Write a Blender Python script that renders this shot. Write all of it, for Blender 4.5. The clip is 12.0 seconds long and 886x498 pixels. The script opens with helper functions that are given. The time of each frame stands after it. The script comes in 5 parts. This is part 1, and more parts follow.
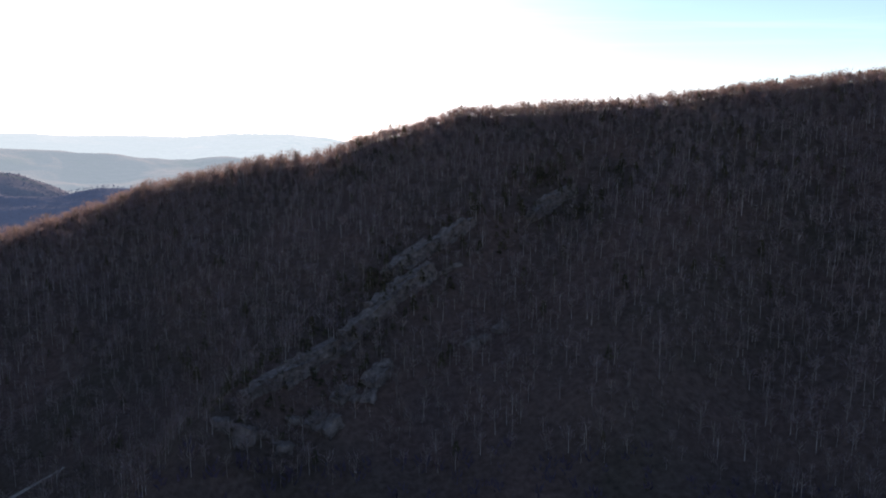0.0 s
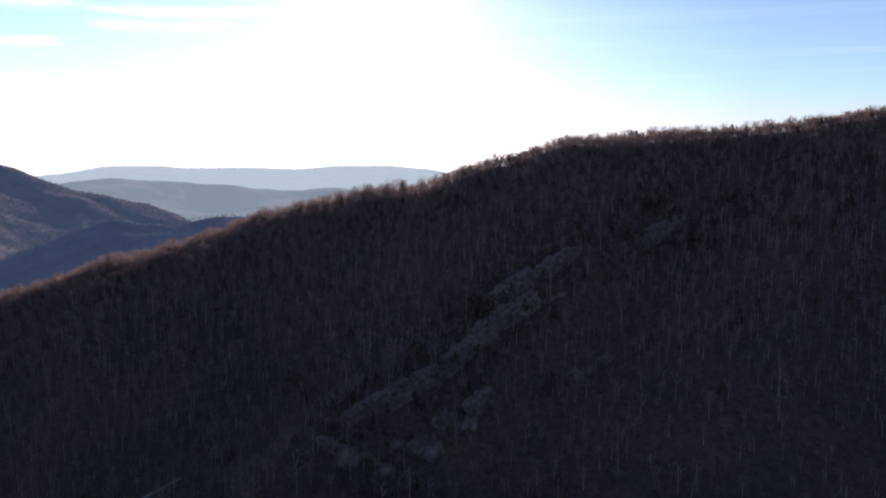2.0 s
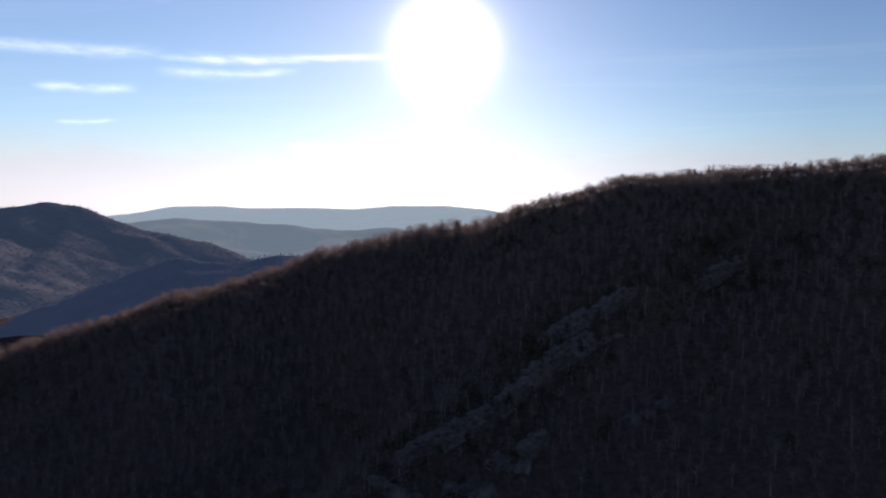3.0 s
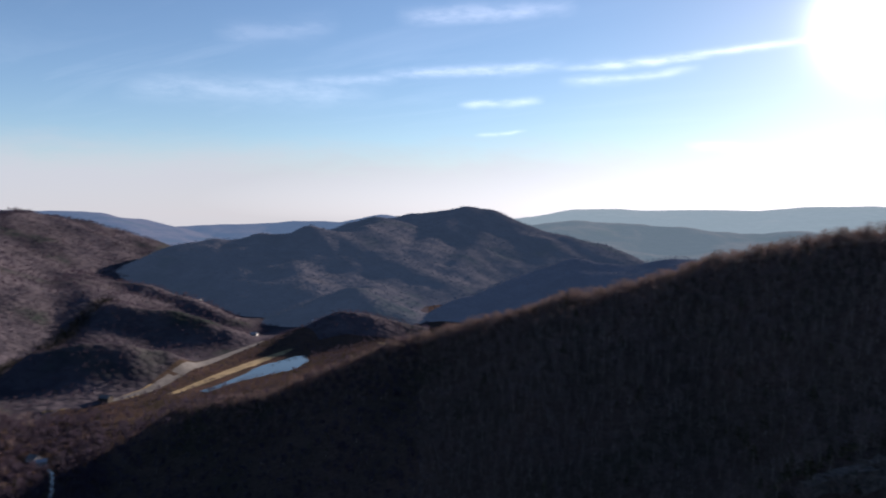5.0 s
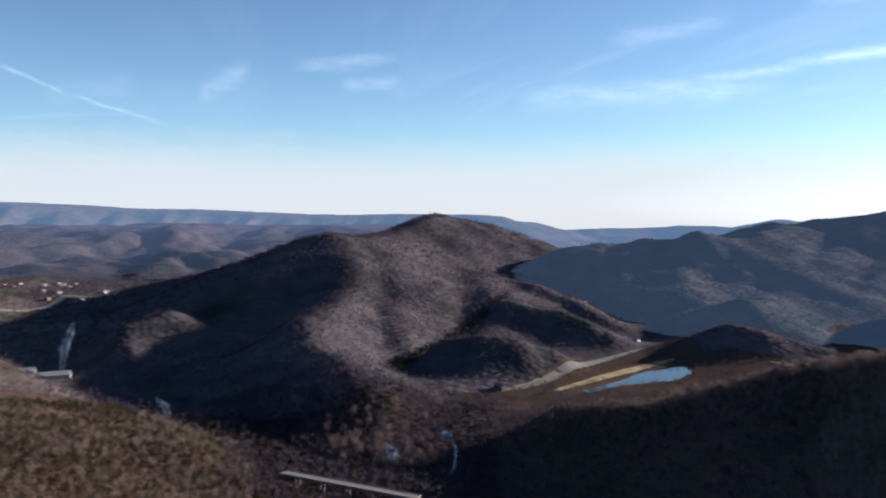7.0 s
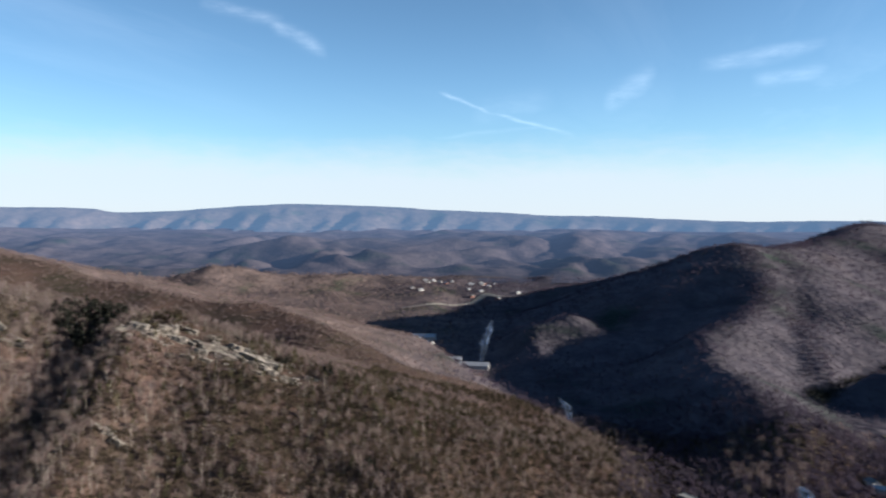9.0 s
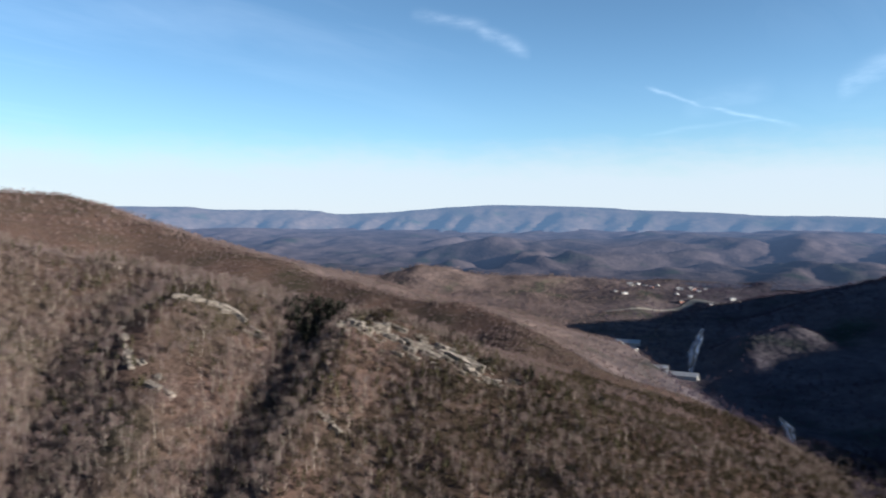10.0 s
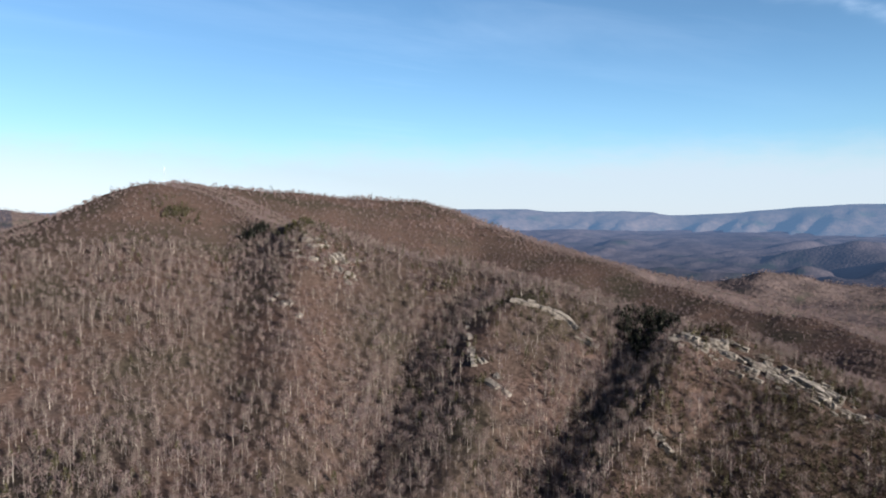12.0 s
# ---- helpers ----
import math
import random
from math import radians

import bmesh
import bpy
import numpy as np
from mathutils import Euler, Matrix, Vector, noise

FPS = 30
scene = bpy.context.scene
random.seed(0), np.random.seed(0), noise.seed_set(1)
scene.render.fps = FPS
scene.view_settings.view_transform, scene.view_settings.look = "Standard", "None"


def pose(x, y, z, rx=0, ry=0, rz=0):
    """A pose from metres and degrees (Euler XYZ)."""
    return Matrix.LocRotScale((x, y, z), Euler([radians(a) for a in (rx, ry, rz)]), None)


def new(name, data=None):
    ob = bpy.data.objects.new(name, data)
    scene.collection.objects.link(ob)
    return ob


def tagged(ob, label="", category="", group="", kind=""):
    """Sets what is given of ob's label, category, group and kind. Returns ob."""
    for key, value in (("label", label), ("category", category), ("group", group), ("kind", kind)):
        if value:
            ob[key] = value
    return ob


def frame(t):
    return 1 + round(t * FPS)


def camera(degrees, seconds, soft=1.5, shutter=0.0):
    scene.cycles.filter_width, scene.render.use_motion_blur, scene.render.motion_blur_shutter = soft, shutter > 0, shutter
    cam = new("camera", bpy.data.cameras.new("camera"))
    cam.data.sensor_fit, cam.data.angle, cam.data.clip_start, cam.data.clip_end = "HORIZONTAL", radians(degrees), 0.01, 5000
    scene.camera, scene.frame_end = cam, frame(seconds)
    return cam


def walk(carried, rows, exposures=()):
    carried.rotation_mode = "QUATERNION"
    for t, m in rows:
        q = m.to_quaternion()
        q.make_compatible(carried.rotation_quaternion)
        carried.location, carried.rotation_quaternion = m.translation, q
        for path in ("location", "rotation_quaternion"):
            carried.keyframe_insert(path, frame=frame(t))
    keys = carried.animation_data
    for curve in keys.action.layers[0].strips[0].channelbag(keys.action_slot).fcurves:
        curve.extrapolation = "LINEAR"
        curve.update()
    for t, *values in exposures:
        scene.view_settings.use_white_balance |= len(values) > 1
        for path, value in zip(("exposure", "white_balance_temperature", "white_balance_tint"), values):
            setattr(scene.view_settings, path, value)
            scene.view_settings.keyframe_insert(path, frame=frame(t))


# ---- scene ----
# ---- camera ----
cam = camera(64.05, 12.0, soft=1.9, shutter=0.4)
PATH = [
    (0.0, pose(-0.0, 0.0, 230.0, 81.30, -0.34, 0.26)),
    (0.5, pose(-0.4, -0.3, 229.5, 81.44, -0.41, 0.09)),
    (1.0, pose(-0.8, -0.5, 228.9, 81.45, -0.36, 5.22)),
    (1.5, pose(-1.1, -0.6, 228.4, 82.08, -0.36, 7.81)),
    (2.0, pose(-1.2, -0.6, 228.0, 83.80, -0.23, 8.49)),
    (2.5, pose(-1.3, -0.6, 227.6, 86.94, -0.34, 9.27)),
    (2.7, pose(-1.2, -0.6, 227.5, 86.99, -0.27, 10.26)),
    (4.3, pose(-0.4, -0.5, 227.1, 87.22, -0.16, 32.95)),
    (4.5, pose(-0.3, -0.5, 227.1, 87.14, 0.03, 36.18)),
    (5.0, pose(0.1, -0.5, 227.4, 87.16, 0.02, 44.04)),
    (5.5, pose(0.4, -0.5, 228.0, 87.24, 0.05, 51.46)),
    (6.0, pose(0.8, -0.8, 229.0, 87.28, -0.01, 59.05)),
    (6.5, pose(1.2, -1.2, 230.2, 87.36, -0.10, 66.72)),
    (7.0, pose(1.7, -1.6, 231.7, 87.38, -0.20, 74.43)),
    (7.2, pose(1.9, -1.8, 232.4, 87.38, -0.24, 77.41)),
    (8.8, pose(3.2, -3.1, 238.5, 87.65, -0.28, 102.67)),
    (9.0, pose(3.3, -3.2, 239.2, 87.68, -0.32, 106.03)),
    (9.5, pose(3.7, -3.6, 240.9, 87.76, -0.30, 113.98)),
    (10.0, pose(4.1, -3.7, 242.7, 87.62, -0.24, 122.23)),
    (10.5, pose(4.5, -3.7, 244.6, 87.53, -0.11, 130.12)),
    (11.0, pose(4.8, -3.6, 246.4, 87.54, -0.12, 137.83)),
    (11.5, pose(5.2, -3.5, 248.2, 87.57, -0.16, 144.98)),
    (12.0, pose(5.6, -3.3, 249.9, 87.58, -0.09, 148.54)),
]
# the film's camera closes down while the sun comes into view, then opens a little
walk(cam, PATH, exposures=[(0.0, 2.5, 7600, 26), (0.9, 2.4, 7600, 26), (1.4, 2.15, 7400, 26), (2.1, 1.85, 6900, 26), (2.6, 1.36, 6800, 25),
                            (4.3, 1.22, 6650, 21), (6.5, 1.50, 6500, 15), (8.8, 1.68, 6150, 6), (12.0, 1.55, 6100, 7)])

# ---- light ----
SUN_AZ, SUN_EL = 12.8, 13.0      # degrees anticlockwise from +y, degrees above the horizon


def polar(az, d, z=0.0):
    """A place of the plan: degrees anticlockwise from +y, metres from the origin, height."""
    a = radians(az)
    return (-d * math.sin(a), d * math.cos(a), z)


sun_way = Vector(polar(SUN_AZ, math.cos(radians(SUN_EL)), math.sin(radians(SUN_EL))))
sun = new("sun", bpy.data.lights.new("sun", "SUN"))
sun.data.energy, sun.data.angle, sun.data.color = 5.0, radians(0.53), (1.0, 0.89, 0.76)
sun.matrix_world = sun_way.to_track_quat("Z", "Y").to_matrix().to_4x4()


class Nodes:
    """A short way to wire shader nodes."""

    def __init__(self, tree):
        self.tree = tree
        tree.nodes.clear()

    def add(self, kind, values=(), operation=None, use_clamp=None, data_type=None, blend_type=None, interpolation_type=None):
        node = self.tree.nodes.new(kind)
        if operation is not None:
            node.operation = operation
        if use_clamp is not None:
            node.use_clamp = use_clamp
        if data_type is not None:
            node.data_type = data_type
        if blend_type is not None:
            node.blend_type = blend_type
        if interpolation_type is not None:
            node.interpolation_type = interpolation_type
        for key, value in dict(values).items():
            if isinstance(value, bpy.types.NodeSocket):
                self.tree.links.new(value, node.inputs[key])
            else:
                node.inputs[key].default_value = value
        return node

    def math(self, op, a, b=0.0, clamp=False):
        return self.add("ShaderNodeMath", {0: a, 1: b}, operation=op, use_clamp=clamp).outputs[0]

    def ramp(self, value, stops, ease="LINEAR"):
        node = self.add("ShaderNodeValToRGB", {"Fac": value})
        node.color_ramp.interpolation = ease
        while len(node.color_ramp.elements) < len(stops):
            node.color_ramp.elements.new(1.0)
        for e, (at, colour) in zip(node.color_ramp.elements, stops):
            e.position, e.color = at, (*colour, 1.0) if len(colour) == 3 else colour
        return node.outputs["Color"]

    def noise(self, vector, scale, detail=3.0, rough=0.55, distort=0.0):
        return self.add("ShaderNodeTexNoise", {"Vector": vector, "Scale": scale, "Detail": detail, "Roughness": rough, "Distortion": distort})

    def mix(self, fac, a, b, blend="MIX"):
        node = self.add("ShaderNodeMix", {0: fac, 6: a, 7: b}, data_type="RGBA", blend_type=blend)
        return node.outputs[2]


world = bpy.data.worlds.new("winter_sky")
scene.world = world
world.use_nodes = True
w = Nodes(world.node_tree)
sky = w.add("ShaderNodeTexSky")
sky.sky_type, sky.sun_disc = "NISHITA", False
sky.sun_elevation, sky.sun_rotation = radians(SUN_EL), radians(-SUN_AZ)
sky.altitude, sky.air_density, sky.dust_density, sky.ozone_density = 400.0, 1.0, 0.12, 3.4
way = w.add("ShaderNodeTexCoord").outputs["Generated"]
part_xyz = w.add("ShaderNodeSeparateXYZ", {0: way})
up = w.math("MAXIMUM", part_xyz.outputs["Z"], 0.02)
bearing = w.math("MULTIPLY", w.math("ARCTAN2", w.math("MULTIPLY", part_xyz.outputs["X"], -1.0), part_xyz.outputs["Y"]), 180 / math.pi)
bearing = w.math("SUBTRACT", w.math("FLOORED_MODULO", w.math("ADD", bearing, 90.0), 360.0), 90.0)
rise = w.math("MULTIPLY", w.math("ARCSINE", part_xyz.outputs["Z"]), 180 / math.pi)
# thin high cloud lies on a flat sheet overhead, so that it crowds together towards the horizon
flat = w.add("ShaderNodeCombineXYZ", {0: w.math("DIVIDE", part_xyz.outputs["X"], up), 1: w.math("DIVIDE", part_xyz.outputs["Y"], up), 2: 0.0}).outputs[0]
drawn = w.add("ShaderNodeMapping", {"Vector": flat, "Rotation": (0, 0, radians(-35)), "Scale": (0.22, 0.9, 1.0)}).outputs[0]
wisps = w.noise(drawn, 1.3, 6.0, 0.6, 0.6).outputs["Fac"]
patch = w.noise(flat, 0.16, 2.0).outputs["Fac"]
thin = w.math("MULTIPLY", w.ramp(wisps, [(0.50, (0, 0, 0)), (0.76, (1, 1, 1))]), w.ramp(patch, [(0.42, (0, 0, 0)), (0.66, (1, 1, 1))]))
thin = w.math("MULTIPLY", w.math("MULTIPLY", thin, 0.22), w.add("ShaderNodeMapRange", {0: rise, 1: 5.0, 2: 9.0}).outputs[0])
plane = w.add("ShaderNodeCombineXYZ", {0: bearing, 1: w.math("MULTIPLY", rise, 3.0), 2: 0.0}).outputs[0]
torn = w.noise(plane, 0.35, 5.0, 0.65).outputs["Fac"]
wave = w.math("MULTIPLY", w.math("SUBTRACT", w.noise(plane, 0.12, 3.0).outputs["Fac"], 0.5), 1.4)


def streak(az0, el0, az1, el1, width, strength):
    """A drawn-out streak of cloud between two places of the sky, in degrees."""
    along_it = w.add("ShaderNodeMapRange", {0: bearing, 1: az0, 2: az1}).outputs[0]
    off = w.math("SUBTRACT", w.math("ADD", rise, wave), w.math("ADD", w.math("MULTIPLY", along_it, el1 - el0), el0))
    thick = w.math("EXPONENT", w.math("MULTIPLY", w.math("POWER", w.math("DIVIDE", off, width), 2.0), -1.0))
    ends = w.ramp(along_it, [(0.0, (0, 0, 0)), (0.2, (1, 1, 1)), (0.75, (1, 1, 1)), (1.0, (0, 0, 0))])
    body = w.ramp(torn, [(0.32, (0.25, 0.25, 0.25)), (0.6, (1, 1, 1))])
    return w.math("MULTIPLY", w.math("MULTIPLY", thick, ends), w.math("MULTIPLY", body, strength))


cover = thin
for one in ((49.5, 10.9, 33.5, 11.6, 0.38, 0.8), (35.5, 11.3, 15.0, 12.3, 0.30, 1.0), (35.0, 10.2, 24.0, 10.8, 0.32, 0.7), (43.0, 8.6, 35.8, 8.9, 0.26, 0.75), (41.6, 6.2, 37.2, 6.45, 0.16, 0.7),
            (25.5, 5.1, 16.0, 4.4, 0.35, 0.6), (56.0, 10.1, 47.0, 10.6, 0.4, 0.4), (48.0, 15.4, 33.0, 15.9, 0.6, 0.55), (86.5, 11.4, 77.5, 12.6, 0.4, 0.3), (82.8, 10.4, 77.4, 10.7, 0.45, 0.24),
            (93.6, 9.0, 89.3, 11.3, 0.8, 0.26), (106.6, 10.1, 101.5, 8.3, 0.15, 0.34), (102.5, 8.7, 95.5, 6.5, 0.17, 0.30), (107.0, 6.6, 96.0, 7.4, 0.14, 0.12), (104.0, 8.4, 97.0, 9.6, 0.9, 0.10),
            (125.0, 16.0, 118.5, 15.2, 0.4, 0.32), (120.0, 15.2, 115.2, 13.0, 0.42, 0.36), (69.0, 9.3, 48.5, 9.6, 0.9, 0.35), (62.0, 13.2, 52.0, 14.6, 0.7, 0.22)):
    cover = w.math("MAXIMUM", cover, streak(*one))
rim_of_veil = w.add("ShaderNodeMapRange", {0: bearing, 1: 62.0, 2: 88.0, 3: 4.2, 4: 4.6}).outputs[0]
veil = w.add("ShaderNodeMapRange", {0: w.math("SUBTRACT", w.math("ADD", rise, w.math("ADD", w.math("MULTIPLY", wave, 1.6), w.math("MULTIPLY", w.math("SUBTRACT", torn, 0.5), 1.8))), rim_of_veil), 1: 2.4, 2: -1.8, 3: 0.0, 4: 0.86}, interpolation_type="SMOOTHSTEP").outputs[0]
grey = w.add("ShaderNodeRGBToBW", {0: sky.outputs[0]}).outputs[0]
white = w.math("MINIMUM", w.math("MAXIMUM", w.math("MULTIPLY", grey, 0.85), 4.9), 9.4)
milk = w.mix(1.0, white, (0.93, 1.0, 1.11, 1.0), "MULTIPLY")
veil = w.math("MULTIPLY", veil, w.add("ShaderNodeMapRange", {0: bearing, 1: 143.0, 2: 165.0, 3: 1.0, 4: 0.92}).outputs[0])
bright = w.add("ShaderNodeMapRange", {0: rise, 1: 19.0, 2: 6.0, 3: 0.0, 4: 0.22}, interpolation_type="SMOOTHSTEP").outputs[0]
bright = w.math("MULTIPLY", bright, w.add("ShaderNodeMapRange", {0: bearing, 1: 62.0, 2: 95.0, 3: 0.0, 4: 1.0}).outputs[0])
bright = w.math("MULTIPLY", bright, w.add("ShaderNodeMapRange", {0: bearing, 1: 125.0, 2: 165.0, 3: 1.0, 4: 0.0}).outputs[0])
clear_sky = w.mix(bright, sky.outputs[0], w.mix(1.0, sky.outputs[0], (1.8, 1.95, 2.1, 1.0), "MULTIPLY"))
hazy = w.mix(veil, clear_sky, milk)
clean = w.add("ShaderNodeMapRange", {0: bearing, 1: -30.0, 2: 70.0}).outputs[0]      # the air is clearer about and past the sun
hazy = w.mix(1.0, hazy, w.ramp(clean, [(0.15, (0.66, 0.70, 0.72)), (0.42, (0.90, 0.91, 0.92)), (0.62, (0.99, 0.99, 0.98)), (1.0, (1.0, 1.0, 1.0))]), "MULTIPLY")
lit = w.mix(cover, hazy, w.mix(1.0, hazy, (3.4, 3.3, 3.3, 1.0), "ADD"))
# the aureole of the sun in the thin high cloud
near_sun = w.math("ARCCOSINE", w.add("ShaderNodeVectorMath", {0: way, 1: sun_way}, operation="DOT_PRODUCT").outputs["Value"])
aureole = w.math("EXPONENT", w.math("MULTIPLY", w.math("POWER", w.math("DIVIDE", near_sun, radians(2.5)), 2.0), -1.0))
aureole = w.math("ADD", w.math("MULTIPLY", aureole, 34.0), w.math("MULTIPLY", w.math("EXPONENT", w.math("DIVIDE", near_sun, radians(-3.4))), 3.6))
lit = w.mix(1.0, lit, w.mix(1.0, (1.0, 0.97, 0.93, 1.0), aureole, "MULTIPLY"), "ADD")
w.add("ShaderNodeOutputWorld", {0: w.add("ShaderNodeBackground", {"Color": lit, "Strength": 0.056}).outputs[0]})

# ---- materials ----


def material(name):
    m = bpy.data.materials.new(name)
    m.use_nodes = True
    return m, Nodes(m.node_tree)


def finish(n, colour, rough=0.9, bump=None, glow=None, metal=0.0, spec=0.2):
    values = {"Base Color": colour, "Roughness": rough, "Metallic": metal, "Specular IOR Level": spec}
    if bump is not None:
        height, strength, distance = bump
        values["Normal"] = n.add("ShaderNodeBump", {"Height": height, "Strength": strength, "Distance": distance}).outputs[0]
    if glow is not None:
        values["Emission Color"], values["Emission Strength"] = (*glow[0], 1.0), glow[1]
    n.add("ShaderNodeOutputMaterial", {0: n.add("ShaderNodeBsdfPrincipled", values).outputs[0]})


def surface(name, dark, light, scale, rough=0.9, bump=0.0, distance=0.2, fine=9.0, metal=0.0, spec=0.2):
    """A grained surface: two tones, mottled at two sizes."""
    m, n = material(name)
    where = n.add("ShaderNodeTexCoord").outputs["Object"]
    big = n.noise(where, scale, 4.0)
    small = n.noise(where, scale * fine, 3.0)
    tone = n.math("ADD", n.math("MULTIPLY", big.outputs["Fac"], 0.6), n.math("MULTIPLY", small.outputs["Fac"], 0.4))
    colour = n.ramp(tone, [(0.36, dark), (0.64, light)])
    finish(n, colour, rough, (small.outputs["Fac"], bump, distance) if bump else None, metal=metal, spec=spec)
    return m


def woods_far(name, glow, strength, tone=1.0, deep=None, haze_tint=(1.0, 1.0, 1.0), brown=None):
    """Bare woods too far off to tell their trees apart; haze is painted into their emission and tint."""
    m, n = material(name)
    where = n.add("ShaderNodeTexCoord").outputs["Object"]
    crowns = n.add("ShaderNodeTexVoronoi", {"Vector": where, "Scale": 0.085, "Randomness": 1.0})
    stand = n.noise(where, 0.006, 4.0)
    colour = n.ramp(stand.outputs["Fac"], [(at, (r * tone * haze_tint[0], g * tone * haze_tint[1], b * tone * haze_tint[2])) for at, (r, g, b) in ((0.30, (0.060, 0.066, 0.045)), (0.42, (0.125, 0.094, 0.082)), (0.60, (0.165, 0.122, 0.108)), (0.75, (0.135, 0.096, 0.078)))])
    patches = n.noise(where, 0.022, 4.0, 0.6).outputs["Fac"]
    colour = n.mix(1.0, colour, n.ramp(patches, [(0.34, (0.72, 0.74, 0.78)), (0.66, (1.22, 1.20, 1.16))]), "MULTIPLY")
    if brown:      # past a bearing the painted haze and dimming are taken back to brown
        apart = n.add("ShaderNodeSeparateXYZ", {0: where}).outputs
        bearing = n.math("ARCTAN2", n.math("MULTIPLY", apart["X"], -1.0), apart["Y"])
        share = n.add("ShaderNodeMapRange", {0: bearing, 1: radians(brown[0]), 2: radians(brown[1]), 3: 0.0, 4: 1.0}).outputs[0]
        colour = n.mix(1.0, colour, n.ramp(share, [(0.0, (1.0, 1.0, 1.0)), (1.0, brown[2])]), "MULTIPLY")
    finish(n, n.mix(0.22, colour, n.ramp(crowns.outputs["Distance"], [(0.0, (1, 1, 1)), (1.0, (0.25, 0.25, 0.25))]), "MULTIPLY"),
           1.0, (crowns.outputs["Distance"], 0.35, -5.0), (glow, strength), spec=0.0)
    if deep:      # the painted haze: emission grows with distance from the origin
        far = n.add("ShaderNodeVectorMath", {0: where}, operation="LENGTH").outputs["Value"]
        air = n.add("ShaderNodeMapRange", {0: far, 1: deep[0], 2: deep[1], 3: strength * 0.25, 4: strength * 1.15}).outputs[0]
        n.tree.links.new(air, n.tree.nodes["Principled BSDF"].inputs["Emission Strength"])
    return m


def forest_floor():
    """Leaf litter under bare woods, with moss, grass and stone showing through."""
    m, n = material("leaf_litter")
    where = n.add("ShaderNodeTexCoord").outputs["Object"]
    stand = n.noise(where, 0.012, 4.0)
    fine = n.noise(where, 0.35, 4.0)
    colour = n.ramp(stand.outputs["Fac"], [(0.30, (0.044, 0.038, 0.029)), (0.45, (0.063, 0.047, 0.040)), (0.60, (0.078, 0.053, 0.045)), (0.72, (0.062, 0.047, 0.043))])
    shade = n.ramp(fine.outputs["Fac"], [(0.30, (0.62, 0.60, 0.60)), (0.70, (1.2, 1.17, 1.14))])
    finish(n, n.mix(1.0, colour, shade, "MULTIPLY"), 1.0, (fine.outputs["Fac"], 0.8, 1.5), spec=0.0)
    return m


def bark(name, stops, scale, through_it=0.0, each_share=0.2, spread=1.6):
    """Wood of the trees: the tone goes by the stand and by the single stem; light passes between fine twigs."""
    m, n = material(name)
    where = n.add("ShaderNodeTexCoord").outputs["Object"]
    each = n.add("ShaderNodeNewGeometry").outputs["Random Per Island"]
    wide = n.noise(where, scale, 5.0, 0.6).outputs["Fac"]
    tree = n.noise(where, 0.16, 1.0).outputs["Fac"]
    stand = n.math("ADD", n.math("MULTIPLY", wide, 0.5), n.math("MULTIPLY", tree, 0.5))
    tone = n.math("ADD", n.math("MULTIPLY", each, each_share), n.math("MULTIPLY", stand, 1.0 - each_share))
    tone = n.math("ADD", n.math("MULTIPLY", n.math("SUBTRACT", tone, 0.5), spread), 0.5)
    colour = n.ramp(tone, stops)
    body = n.add("ShaderNodeBsdfDiffuse", {"Color": colour}).outputs[0]
    if through_it:
        body = n.add("ShaderNodeMixShader", {0: through_it, 1: body, 2: n.add("ShaderNodeBsdfTranslucent", {"Color": colour}).outputs[0]}).outputs[0]
    n.add("ShaderNodeOutputMaterial", {0: body})
    return m


